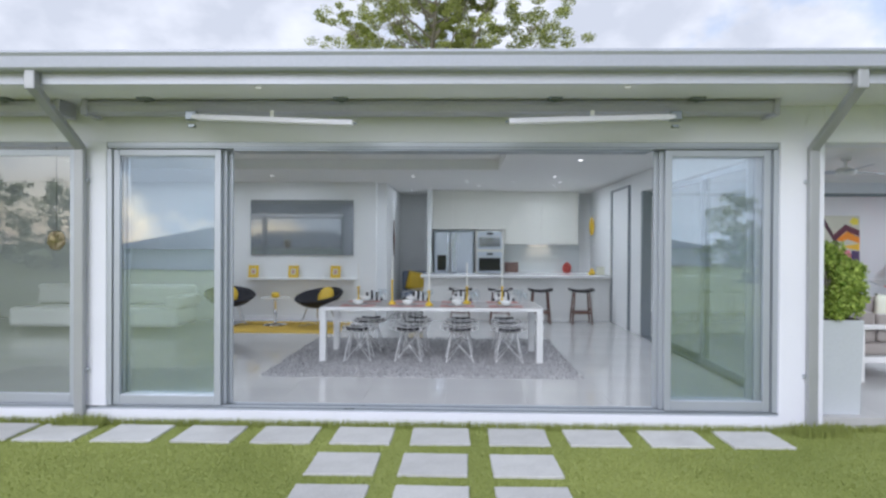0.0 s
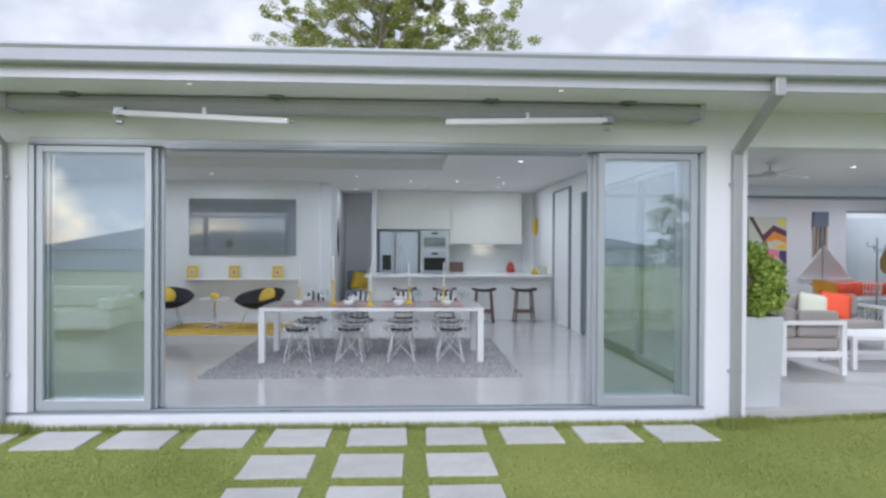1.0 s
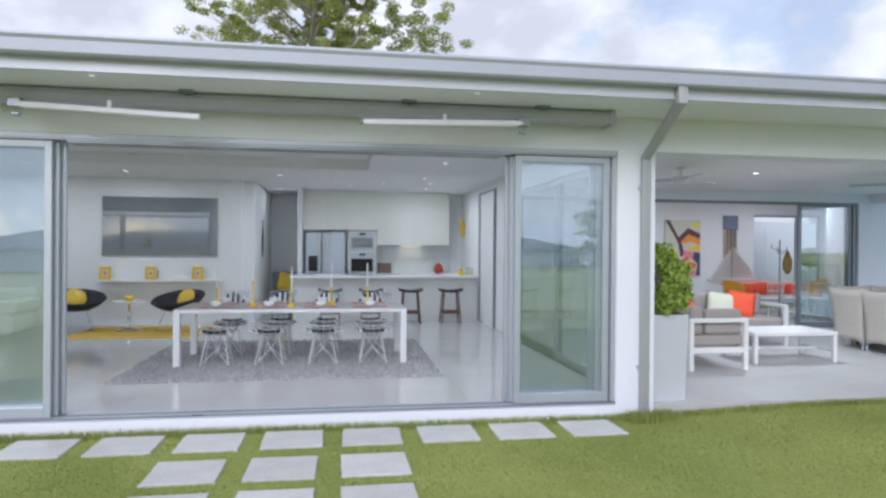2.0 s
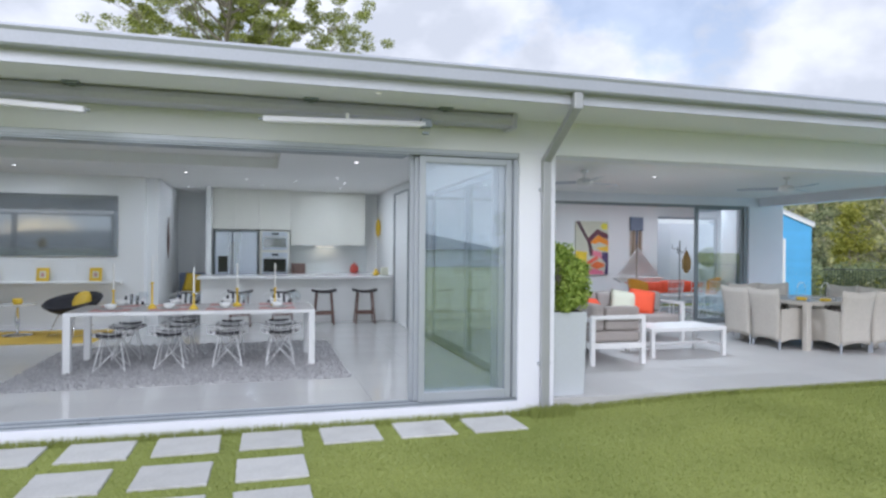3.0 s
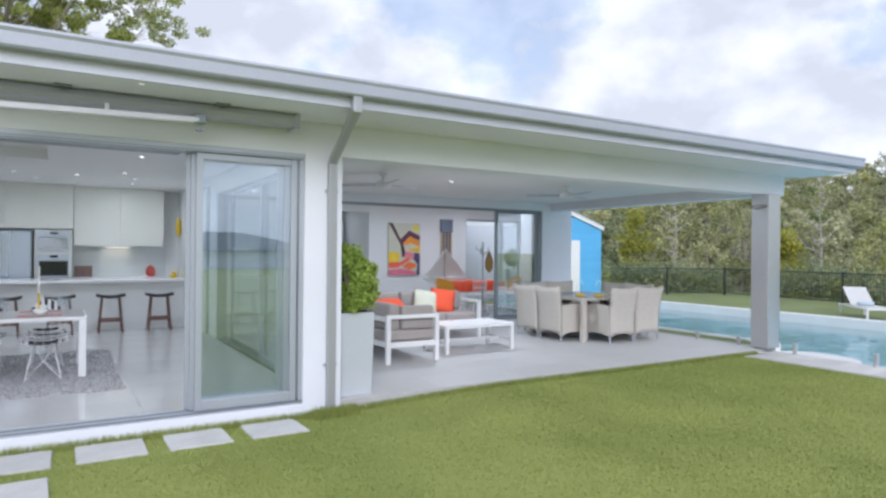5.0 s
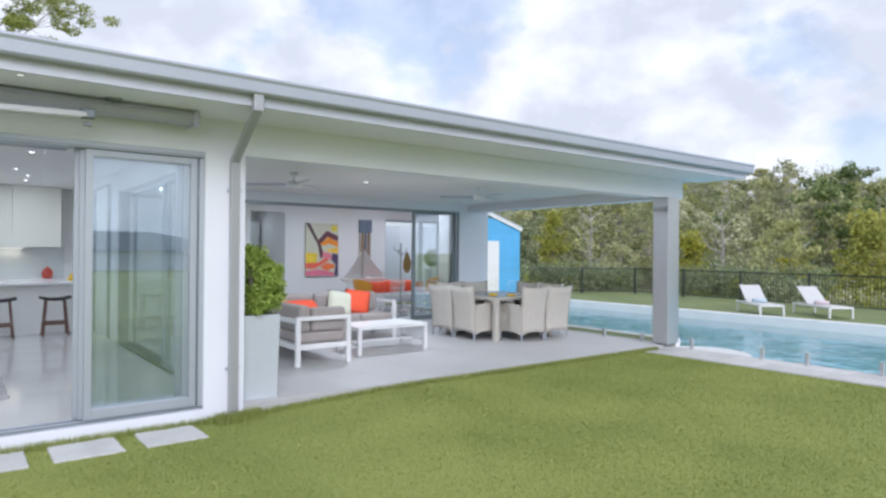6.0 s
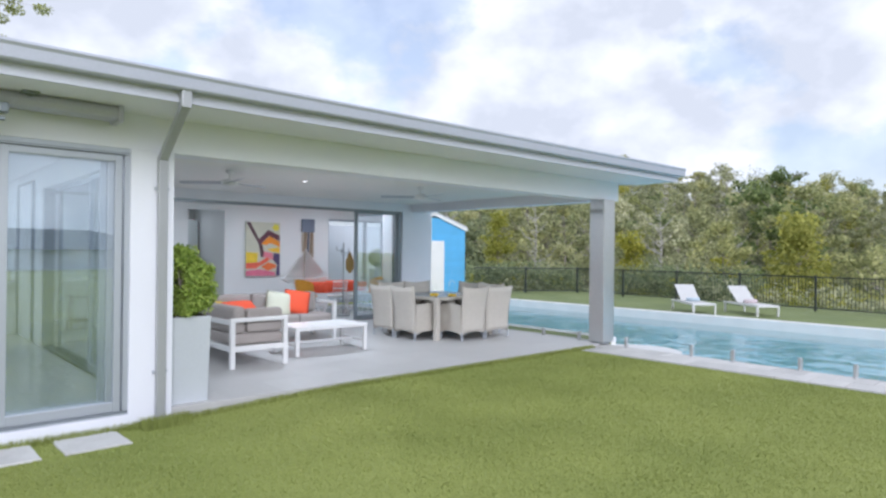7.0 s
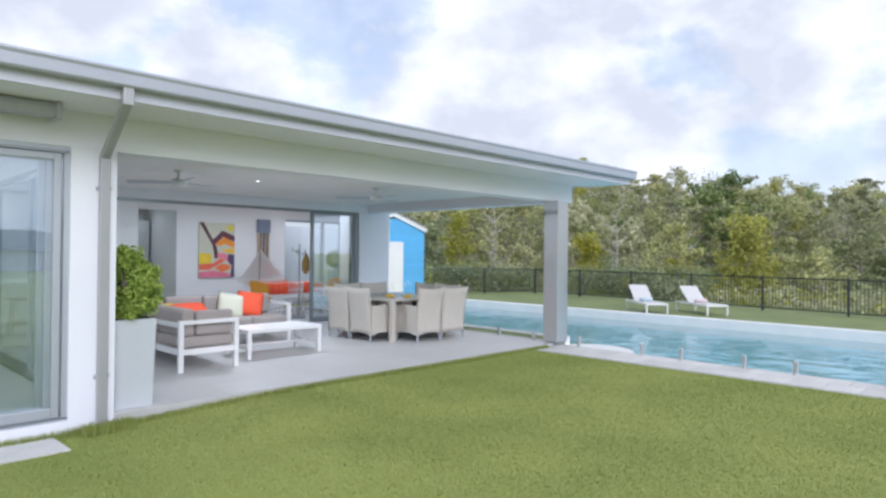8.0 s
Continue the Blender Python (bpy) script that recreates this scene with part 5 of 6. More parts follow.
KY = 14.60
fr = thing("refrigerator", "stainless double-door refrigerator with a water dispenser in a dark recess", "refrigerator")
bm = B()
box(bm, 0.19, 1.11, KY + 0.03, KY + 0.62, 0.02, 1.85)
part("body", bm, ALU_DARK, fr)
for x0, x1 in ((0.22, 0.56), (0.575, 1.08)):
    bm = B()
    box(bm, x0, x1, KY - 0.03, KY + 0.03, 0.05, 1.82, 0.012)
    d = part("door", bm, STEEL_SOFT, fr, "brushed steel door")
    hx = 0.545 if x1 < 0.6 else 0.59
    bm = B()
    bar(bm, (hx, KY - 0.06, 0.6), (hx, KY - 0.06, 1.6), 0.018, 0.018, 0.004)
    part("handle", bm, STEEL, d)
bm = B()
box(bm, 0.28, 0.48, KY - 0.036, KY - 0.028, 0.95, 1.30, 0.004)
part("dispenser", bm, OVEN_GLASS, fr, "dark water dispenser")

ov = thing("oven_tower", "tall white cabinet with two stainless built-in ovens", "oven")
bm = B()
box(bm, 1.14, 1.78, KY + 0.02, KY + 0.62, 0.0, 1.86, 0.003)
part("cabinet", bm, PANTRY, ov)
for z0, z1, dark in ((0.90, 1.38, True), (1.44, 1.84, False)):
    bm = B()
    box(bm, 1.19, 1.74, KY - 0.01, KY + 0.02, z0, z1, 0.004)
    d = part("oven_front", bm, STEEL_SOFT, ov, "brushed steel oven front")
    bm = B()
    box(bm, 1.22, 1.71, KY - 0.016, KY - 0.008, z0 + 0.05, z1 - 0.14, 0.003)
    part("oven_window", bm, OVEN_GLASS if dark else MIRROR, d)
    bm = B()
    bar(bm, (1.24, KY - 0.05, z1 - 0.11), (1.69, KY - 0.05, z1 - 0.11), 0.018, 0.018, 0.004)
    part("handle", bm, STEEL, d)
    bm = B()
    box(bm, 1.40, 1.54, KY - 0.015, KY - 0.009, z1 - 0.07, z1 - 0.025)
    part("display", bm, OVEN_GLASS, d)

for x0, x1, z0, z1, y0, mt in ((0.10, 0.63, 1.88, 2.768, KY, PANTRY), (0.631, 1.13, 1.88, 2.768, KY, PANTRY), (1.131, 1.80, 1.88, 2.768, KY, PANTRY),
                               (1.81, 2.66, 1.55, 2.768, KY + 0.22, PANTRY), (2.661, 3.50, 1.55, 2.768, KY + 0.22, PANTRY)):
    cab = thing("wall_cabinet", "tall pale glossy handleless kitchen cabinet", "cabinet", group="kitchen cabinets")
    bm = B()
    box(bm, x0, x1, y0 + 0.022, KY + 0.62, z0, z1)
    part("body", bm, WALL_IN, cab)
    bm = B()
    box(bm, x0 + 0.0006, x1 - 0.0006, y0, y0 + 0.02, z0 + 0.002, z1 - 0.0005, 0.0015)
    part("door", bm, mt, cab)
base = thing("base_cabinet", "white base cabinets with a pale benchtop along the kitchen wall", "cabinet")
bm = B()
box(bm, 1.82, 3.50, KY + 0.05, KY + 0.62, 0.0, 0.86)
part("body", bm, GLOSS_WHITE, base)
bm = B()
box(bm, 1.80, 3.84, KY + 0.02, KY + 0.62, 0.862, 0.90, 0.003)
part("benchtop", bm, CERAMIC, base)
bm = B()
box(bm, 1.81, 3.60, KY + 0.60, KY + 0.62, 0.90, 1.55)
solid("splashback", bm, SPLASH, "pale grey-green glass splashback behind the bench", "splashback", kind="structure")
slab("wall_kitchen_back", (0.1, 3.85, KY + 0.625, KY + 0.7, 0, CEIL + 0.05), WALL_IN, "white wall behind the kitchen cabinets")
hood = thing("range_hood", "slim stainless range hood with its light on", "range hood")
bm = B()
box(bm, 2.30, 2.95, KY + 0.20, KY + 0.58, 1.525, 1.548, 0.003)
part("body", bm, STEEL, hood)
bm = B()
box(bm, 2.40, 2.85, KY + 0.42, KY + 0.52, 1.518, 1.524)
part("lamp", bm, LAMP_SOFT, hood)
lampd = bpy.data.lights.new("hood_lamp", "AREA")
lampd.shape, lampd.size, lampd.size_y, lampd.energy, lampd.color = "RECTANGLE", 0.45, 0.1, 0.25, (1.0, 0.85, 0.62)
lamp = new("hood_lamp", lampd)
lamp.parent = hood
lamp.matrix_basis = pose(2.62, KY + 0.47, 1.512)

bm = B()
box(bm, -0.16, 0.16, 0, 0.02, 0, 0.24, 0.003)
solid("cook_book", bm, WALNUT, "open cookbook standing on the kitchen bench", "book", m=pose(2.0, KY + 0.45, 0.90, -12))
pot = thing("jar", "red patterned jar on the kitchen bench", "jar", pose(3.28, KY + 0.42, 0.90))
bm = B()
lathe(bm, [(0.07, 0), (0.10, 0.05), (0.105, 0.14), (0.07, 0.19), (0.075, 0.20)], 20)
part("body", bm, RED_GLAZE, pot, smooth=True)
bm = B()
lathe(bm, [(0.075, 0.20), (0.06, 0.22), (0.015, 0.23), (0.02, 0.25), (0.01, 0.26)], 20)
part("lid", bm, RED_GLAZE, pot, smooth=True)
bm = B()
box(bm, -0.085, 0.085, -0.01, 0.01, 0, 0.17, 0.003)
solid("picture_card", bm, CREAM, "small cream framed card on the island bench", "card", m=pose(3.68, 13.3, 0.925, -10))
bm = B()
for dx, dy, dz in ((0, 0, 0.04), (0.07, 0.02, 0.04), (0.03, -0.04, 0.04), (0.035, 0.0, 0.10)):
    bmesh.ops.create_icosphere(bm, subdivisions=2, radius=0.042, matrix=Matrix.Translation((dx, dy, dz)))
solid("lemons", bm, YELLOW, "pile of yellow lemons on the island bench", "fruit", m=pose(3.46, 13.25, 0.925), smooth=True)
bm = B()
lathe(bm, [(0.005, -0.22), (0.045, -0.15), (0.06, 0.0), (0.05, 0.12), (0.004, 0.22)], 18)
solid("wall_ornament", bm, YELLOW, "yellow elongated oval ornament on a white wall", "wall art", m=pose(3.79, 14.72, 1.97), smooth=True)

# full-height door and glazed door in the side wall
sd = thing("pantry_door", "tall white door in a grey frame with a bar handle", "door")
bm = B()
box(bm, 3.82, 3.848, 11.68, 12.87, 0.0, 2.58, 0.003)
part("leaf", bm, WALL_IN, sd)
for y, w in ((11.63, 0.05), (12.87, 0.12)):
    bm = B()
    box(bm, 3.805, 3.849, y, y + w, 0, 2.62)
    part("jamb", bm, ALU_DARK, sd)
bm = B()
box(bm, 3.805, 3.849, 11.68, 12.87, 2.58, 2.62)
part("head", bm, ALU_DARK, sd)
bm = B()
bar(bm, (3.77, 12.8, 0.75), (3.77, 12.8, 1.55), 0.02, 0.02, 0.003)
part("handle", bm, STEEL, sd)

# ---- living corner ----
mir = thing("wall_mirror", "wide smoked mirror panel on the white wall", "mirror", pose(-2.37, 12.79, 1.86))
bm = B()
box(bm, -1.03, 1.03, -0.02, 0.008, -0.55, 0.55, 0.004)
part("panel", bm, MIRROR, mir)
bm = B()
box(bm, -1.10, 1.10, -0.20, 0.0, -0.02, 0.02, 0.003)
solid("wall_shelf", bm, WALL_IN, "slim white floating wall shelf", "shelf", m=pose(-2.35, 12.798, 0.84))
for x in (-3.32, -2.52, -1.68):
    pf = thing("photo_frame", "small yellow picture frame standing on a wall shelf", "picture frame", pose(x, 12.70, 0.862, -8), "shelf frames")
    bm = B()
    box(bm, -0.10, 0.10, -0.012, 0.012, 0, 0.24, 0.004)
    part("frame", bm, YELLOW, pf)
    bm = B()
    box(bm, -0.05, 0.05, -0.016, -0.011, 0.06, 0.18)
    part("print", bm, CREAM, pf)
    bm = B()
    box(bm, -0.025, 0.025, -0.019, -0.015, 0.08, 0.15)
    part("motif", bm, MAT_RED, pf)
bm = B()
box(bm, -1.05, 1.05, -0.80, 0.80, 0.001, 0.014, 0.005)
solid("yellow_rug", bm, YELLOW_RUG, "mustard yellow flat rug on the white floor", "rug", m=pose(-2.35, 11.70, 0))


def egg_chair(x, y, turn):
    ob = thing("egg_lounge_chair", "black scooped lounge chair with a round yellow cushion on wire legs", "armchair", pose(x, y, 0.014, 0, 0, turn), "scooped lounge chairs")
    bm = B()
    seg, rings = 28, 8
    rows = []
    for j in range(rings + 1):
        t = j / rings
        row = []
        for k in range(seg):
            a = 2 * math.pi * k / seg
            rr = 0.06 + 0.36 * t
            lift = 0.24 * t ** 2.2 * (0.55 + 0.45 * math.cos(a - math.pi / 2))
            row.append((rr * math.cos(a) * 1.12, rr * math.sin(a), 0.34 + 0.10 * t ** 2 + lift))
        rows.append(row)
    f = [[bm.verts.new(p) for p in r] for r in rows]
    g = [[bm.verts.new((p[0] * 0.95, p[1] * 0.95, p[2] + 0.03)) for p in r] for r in rows]
    for j in range(rings):
        for k in range(seg):
            q = (k + 1) % seg
            bm.faces.new((f[j][k], f[j][q], f[j + 1][q], f[j + 1][k]))
            bm.faces.new((g[j][k], g[j + 1][k], g[j + 1][q], g[j][q]))
    for k in range(seg):
        q = (k + 1) % seg
        bm.faces.new((f[-1][k], f[-1][q], g[-1][q], g[-1][k]))
    bm.faces.new(f[0][::-1])
    bm.faces.new(g[0])
    part("shell", bm, BLACK, ob, smooth=True)
    bm = B()
    lathe(bm, [(0.10, -0.03), (0.17, -0.015), (0.18, 0.0), (0.17, 0.02), (0.10, 0.035)], 24)
    bmesh.ops.rotate(bm, verts=bm.verts[:], cent=(0, 0, 0), matrix=Matrix.Rotation(radians(62), 3, "X"))
    bmesh.ops.translate(bm, verts=bm.verts[:], vec=(0, 0.18, 0.56))
    part("cushion", bm, YELLOW, ob, "round yellow cushion", smooth=True)
    for sx in (-1, 1):
        for sy in (-1, 1):
            bm = B()
            rod(bm, (0.16 * sx, 0.12 * sy, 0.36), (0.26 * sx, 0.24 * sy, 0), 0.007, seg=6)
            part("leg", bm, CHROME, ob)
        bm = B()
        rod(bm, (0.26 * sx, -0.24, 0.015), (0.26 * sx, 0.24, 0.015), 0.006, seg=6)
        part("runner", bm, CHROME, ob)


egg_chair(-3.50, 11.9, 28)
egg_chair(-1.80, 11.75, -32)
tt = thing("side_table", "round glass-topped side table on a chrome stem", "side table", pose(-2.66, 11.95, 0.014))
bm = B()
lathe(bm, [(0.22, 0), (0.22, 0.01), (0.03, 0.03), (0.02, 0.06), (0.035, 0.25), (0.02, 0.45), (0.06, 0.50)], 24)
part("stem", bm, CHROME, tt, smooth=True)
bm = B()
rod(bm, (0, 0, 0.50), (0, 0, 0.515), 0.27, seg=32)
part("top", bm, CERAMIC, tt)
bm = B()
lathe(bm, [(0.06, 0), (0.075, 0.03), (0.07, 0.09), (0.06, 0.09), (0.05, 0.02)], 18)
solid("yellow_bowl", bm, YELLOW, "small yellow bowl on a side table", "bowl", m=pose(-2.66, 11.95, 0.529), smooth=True)

# hallway chair with cushion
hc = thing("hall_chair", "dark upholstered hallway chair", "chair", pose(-0.28, 14.9, 0))
bm = B()
box(bm, -0.28, 0.28, -0.26, 0.26, 0.30, 0.46, 0.04)
part("seat", bm, SLATE_BLUE, hc)
bm = B()
box(bm, -0.28, 0.28, 0.18, 0.28, 0.46, 0.92, 0.04)
part("backrest", bm, SLATE_BLUE, hc)
for sx in (-0.24, 0.24):
    for sy in (-0.22, 0.22):
        bm = B()
        rod(bm, (sx, sy, 0), (sx, sy, 0.30), 0.018, seg=8)
        part("leg", bm, WALNUT, hc)
pillow(pose(-0.22, 14.98, 0.68, 72, 12, 0), YELLOW, "yellow cushion on a hallway chair")
bm = B()
lathe(bm, [(0.01, 0.0), (0.05, 0.15), (0.07, 0.4), (0.03, 0.7), (0.012, 0.85)], 14)
for v in bm.verts:
    v.co.x *= 0.3
solid("wall_carving", bm, WALNUT, "tall dark carved ornament on the hallway wall", "wall art", m=pose(-0.665, 14.2, 1.25), smooth=True)

# white modular sofa by the left windows
ws = thing("white_sofa", "long low white leather sofa in the living room", "sofa", pose(-5.5, 11.2, 0))
bm = B()
box(bm, -1.4, 1.5, -0.45, 0.45, 0.10, 0.42, 0.06)
part("seat", bm, CERAMIC, ws)
bm = B()
box(bm, -1.4, 1.5, 0.28, 0.50, 0.42, 0.78, 0.07)
part("backrest", bm, CERAMIC, ws)
bm = B()
box(bm, 1.28, 1.55, -0.45, 0.50, 0.42, 0.62, 0.05)
part("armrest", bm, CERAMIC, ws)
for x in (-1.3, 1.4):
    for y in (-0.38, 0.38):
        bm = B()
        rod(bm, (x, y, 0), (x, y, 0.12), 0.02)
        part("leg", bm, CHROME, ws)
gp = thing("glass_pendant", "smoked amber glass ball pendant lamp", "pendant lamp", pose(-4.05, 7.6, CEIL + 0.17))
bm = B()
rod(bm, (0, 0, -1.29), (0, 0, 0), 0.004, seg=6)
part("cord", bm, ALU_DARK, gp)
bm = B()
lathe(bm, [(0.02, -1.27), (0.07, -1.29), (0.10, -1.36), (0.10, -1.42), (0.06, -1.49), (0.02, -1.51)], 20)
part("ball", bm, surf("amber_glass", (0.45, 0.33, 0.16), 0.08, 0.6, var=0.05), gp, smooth=True)

# ---- baseboards ----
slab("baseboard_back", (-9.0, -0.89, 12.782, 12.8, 0.0, 0.09), TRIM_WHITE, "white skirting board", "trim")
slab("baseboard_side", (3.832, 3.85, 12.96, 16.0, 0.0, 0.09), TRIM_WHITE, "white skirting board", "trim")

# ---- pool side things ----
def lounger(x, y, turn, towel):
    ob = thing("sun_lounger", "white sling sun lounger with raised back on the turf", "sun lounger", pose(x, y, GR, 0, 0, turn) @ Matrix.Scale(0.86, 4), "sun loungers")
    for sx in (-0.33, 0.33):
        bm = B()
        box(bm, sx - 0.025, sx + 0.025, -0.95, 0.95, 0.28, 0.34, 0.006)
        part("side_rail", bm, WHITE_METAL, ob)
        for sy in (-0.92, 0.85):
            bm = B()
            box(bm, sx - 0.025, sx + 0.025, sy - 0.03, sy + 0.03, 0, 0.29, 0.004)
            part("leg", bm, WHITE_METAL, ob)
    for sy in (-0.94, 0.90):
        bm = B()
        box(bm, -0.305, 0.305, sy - 0.025, sy + 0.025, 0.285, 0.335, 0.004)
        part("cross_rail", bm, WHITE_METAL, ob)
    bm = B()
    box(bm, -0.30, 0.30, -0.92, 0.18, 0.325, 0.34, 0.004)
    part("seat_sling", bm, SLING, ob)
    bm = B()
    box(bm, -0.31, 0.31, 0.0, 0.78, -0.012, 0.012, 0.006)
    bmesh.ops.rotate(bm, verts=bm.verts[:], cent=(0, 0, 0), matrix=Matrix.Rotation(radians(40), 3, "X"))
    bmesh.ops.translate(bm, verts=bm.verts[:], vec=(0, 0.18, 0.34))
    part("backrest", bm, SLING, ob)
    bm = B()
    rod(bm, (-0.2, -0.02, 0.40), (0.2, -0.02, 0.40), 0.06, seg=14)
    solid("rolled_towel", bm, towel, "rolled towel on a sun lounger", "towel", "towels", m=pose(x, y, GR, 0, 0, turn) @ Matrix.Scale(0.86, 4), smooth=True)


TOWEL_BLUE = surf("pale_blue_towel", (0.50, 0.60, 0.68), 0.95, var=0.15, fine=120, bump=0.5)
TOWEL_PINK = surf("pale_pink_towel", (0.66, 0.56, 0.58), 0.95, var=0.15, fine=120, bump=0.5)
lounger(18.83, 8.05, -42, TOWEL_BLUE)
lounger(19.55, 6.80, -36, TOWEL_PINK)


def fence_run(p0, p1, z0, h, seg=2.4):
    picket = None
    """Panels of black tubular fencing from post to post."""
    p0, p1 = Vector(p0), Vector(p1)
    count = max(1, round((p1 - p0).length / seg))
    for k in range(count):
        a, b = p0.lerp(p1, k / count), p0.lerp(p1, (k + 1) / count)
        ob = thing("pool_fence_panel", "black tubular metal pool fence panel", "fence", group="tubular fence panels")
        bm = B()
        box(bm, a.x - 0.03, a.x + 0.03, a.y - 0.03, a.y + 0.03, z0, z0 + h + 0.03)
        part("post", bm, BLACK_METAL, ob)
        for z in (z0 + 0.10, z0 + h - 0.02):
            bm = B()
            bar(bm, (a.x, a.y, z), (b.x, b.y, z), 0.035, 0.035)
            part("rail", bm, BLACK_METAL, ob)
        m2 = 24
        for q in range(1, m2):
            c = a.lerp(b, q / m2)
            if picket is None:
                bm = B()
                box(bm, -0.006, 0.006, -0.006, 0.006, z0 + 0.08, z0 + h - 0.03)
                o = part("picket", bm, BLACK_METAL, ob)
                picket = o.data
            else:
                o = new("picket", picket)
                o.parent = ob
            o.location = (c.x, c.y, 0)


fence_run((20.9, -3.0, 0), (22.9, 14.9, 0), GR, 1.0)
fence_run((22.9, 14.9, 0), (19.5, 17.35, 0), GR, 1.0, 2.1)

# shed
shed = thing("garden_shed", "small bright blue weatherboard cottage shed with white gable trim", "shed", pose(0, 17.65, GR))
nb = 22
for k in range(nb):
    z0 = 0.0 + k * 0.15
    z1 = z0 + 0.158
    def edge(z):
        return 19.30 if z < 2.5 else 19.30 - (z - 2.5) / 0.32
    def edge_l(z):
        return 16.00 if z < 2.5 else 16.00 + (z - 2.5) / 0.32
    if edge(z1) - edge_l(z1) < 0.2:
        break
    bm = B()
    a0, a1, b0, b1 = edge_l(z0), edge_l(z1), edge(z0), edge(z1)
    q = [bm.verts.new(p) for p in ((a0, -0.026, z0), (b0, -0.026, z0), (b1, -0.014, z1), (a1, -0.014, z1), (a0, 0.02, z0), (b0, 0.02, z0), (b1, 0.02, z1), (a1, 0.02, z1))]
    for f4 in ((0, 1, 2, 3), (7, 6, 5, 4), (0, 4, 5, 1), (1, 5, 6, 2), (2, 6, 7, 3), (3, 7, 4, 0)):
        bm.faces.new([q[i] for i in f4])
    part("weatherboard", bm, BLUE_BOARD, shed)
bm = B()
box(bm, 16.02, 19.28, 0.02, 1.0, 0.0, 2.5)
part("body", bm, BLUE_BOARD, shed)
for s in (-1, 1):
    bm = B()
    bar(bm, (17.65 + s * 1.72, -0.05, 2.46), (17.65, -0.05, 3.02), 0.08, 0.13)
    part("barge_board", bm, TRIM_WHITE, shed, "white gable trim")
    bm = B()
    v4 = [bm.verts.new(p) for p in ((17.65, -0.10, 3.07), (17.65 + s * 1.70, -0.10, 2.52), (17.65 + s * 1.70, 1.05, 2.52), (17.65, 1.05, 3.07))]
    v5 = [bm.verts.new(p + Vector((0, 0, 0.05))) for p in [v.co for v in v4]]
    bm.faces.new(v4)
    bm.faces.new(v5)
    for k in range(4):
        bm.faces.new((v4[k], v4[(k + 1) % 4], v5[(k + 1) % 4], v5[k]))
    part("roof_plane", bm, FASCIA, shed)
bm = B()
box(bm, 17.25, 18.18, -0.06, -0.02, 0.0, 2.0, 0.005)
dr = part("door", bm, TRIM_WHITE, shed, "plain white door")
bm = B()
rod(bm, (17.36, -0.09, 1.0), (17.36, -0.055, 1.0), 0.025, seg=12)
part("knob", bm, STEEL, dr)

# ---- trees ----
gum = branch_tree("gum_tree", "tall spreading gum tree with airy foliage behind the house", 27, 9, 9.6, 140000, 0.18, LEAF_TALL, 21, clumps=72, trunk_r=0.34, clump=(0.045, 0.085), lean=0.03, bias=0.35, sprays=16, scatter=3.8)
gum.matrix_basis = pose(-1.7, 46, GR)

kinds = [
    branch_tree("forest_tree", "rounded olive-green eucalypt on the hillside", 10, 2.2, 3.3, 3300, 0.34, LEAF_OLIVE, 1, clumps=30),
    branch_tree("forest_tree", "broad grey-green eucalypt on the hillside", 11.5, 3.0, 3.0, 3000, 0.34, LEAF_GUM, 2, clumps=26, lean=0.05),
    branch_tree("forest_tree", "conical bright yellow-green tree on the hillside", 7.0, 0.5, 2.0, 3200, 0.24, LEAF_BRIGHT, 3, clumps=44, cone=True, trunk_r=0.10),
    branch_tree("forest_tree", "dense dark green tree on the hillside", 8.5, 1.0, 2.7, 3300, 0.32, LEAF_DARK, 4, clumps=32),
    branch_tree("forest_tree", "sparse grey tree with bare limbs on the hillside", 10.5, 2.5, 2.6, 700, 0.22, LEAF_OLIVE, 5, clumps=46, trunk_r=0.15, bark=TWIG),
    branch_tree("forest_tree", "slim olive eucalypt on the hillside", 12.5, 4.0, 2.4, 2600, 0.32, LEAF_OLIVE, 6, clumps=24, lean=-0.04),
]


def land_z(x, y):
    """A dip beyond the fence, then a wooded slope that climbs higher towards the north."""
    d = math.hypot(x - 2, y)
    drop = min(1.0, max(0.0, (x - 25.0) / 7.0))
    deg = math.degrees(math.atan2(y, x - 2))
    climb = 0.096 + 0.072 * min(1.0, max(0.0, (deg - 14) / 18))
    return GR - 3.6 * drop * drop * (3 - 2 * drop) + climb * max(0.0, min(d, 150) - 46) + 0.7 * noise.noise(Vector((x * 0.03, y * 0.03, 0)))


bm = B()
nu, nv = 34, 26
hill = []
for i in range(nu + 1):
    az = radians(-25 + 76 * i / nu)
    row = []
    for j in range(nv + 1):
        d = 27 + (j / nv) ** 1.6 * 420
        x, y = 2 + d * math.cos(az), d * math.sin(az)
        row.append(bm.verts.new((x, y, land_z(x, y) if j else GR - 0.3)))
    hill.append(row)
for i in range(nu):
    for j in range(nv):
        bm.faces.new((hill[i][j], hill[i][j + 1], hill[i + 1][j + 1], hill[i + 1][j]))
HILLSIDE = lawn_mat("hillside_scrub", (0.05, 0.075, 0.025), (0.16, 0.18, 0.08), 0.2)
solid("ground_hillside", bm, HILLSIDE, "scrubby wooded slope beyond the fence", "hillside", kind="structure", smooth=True)

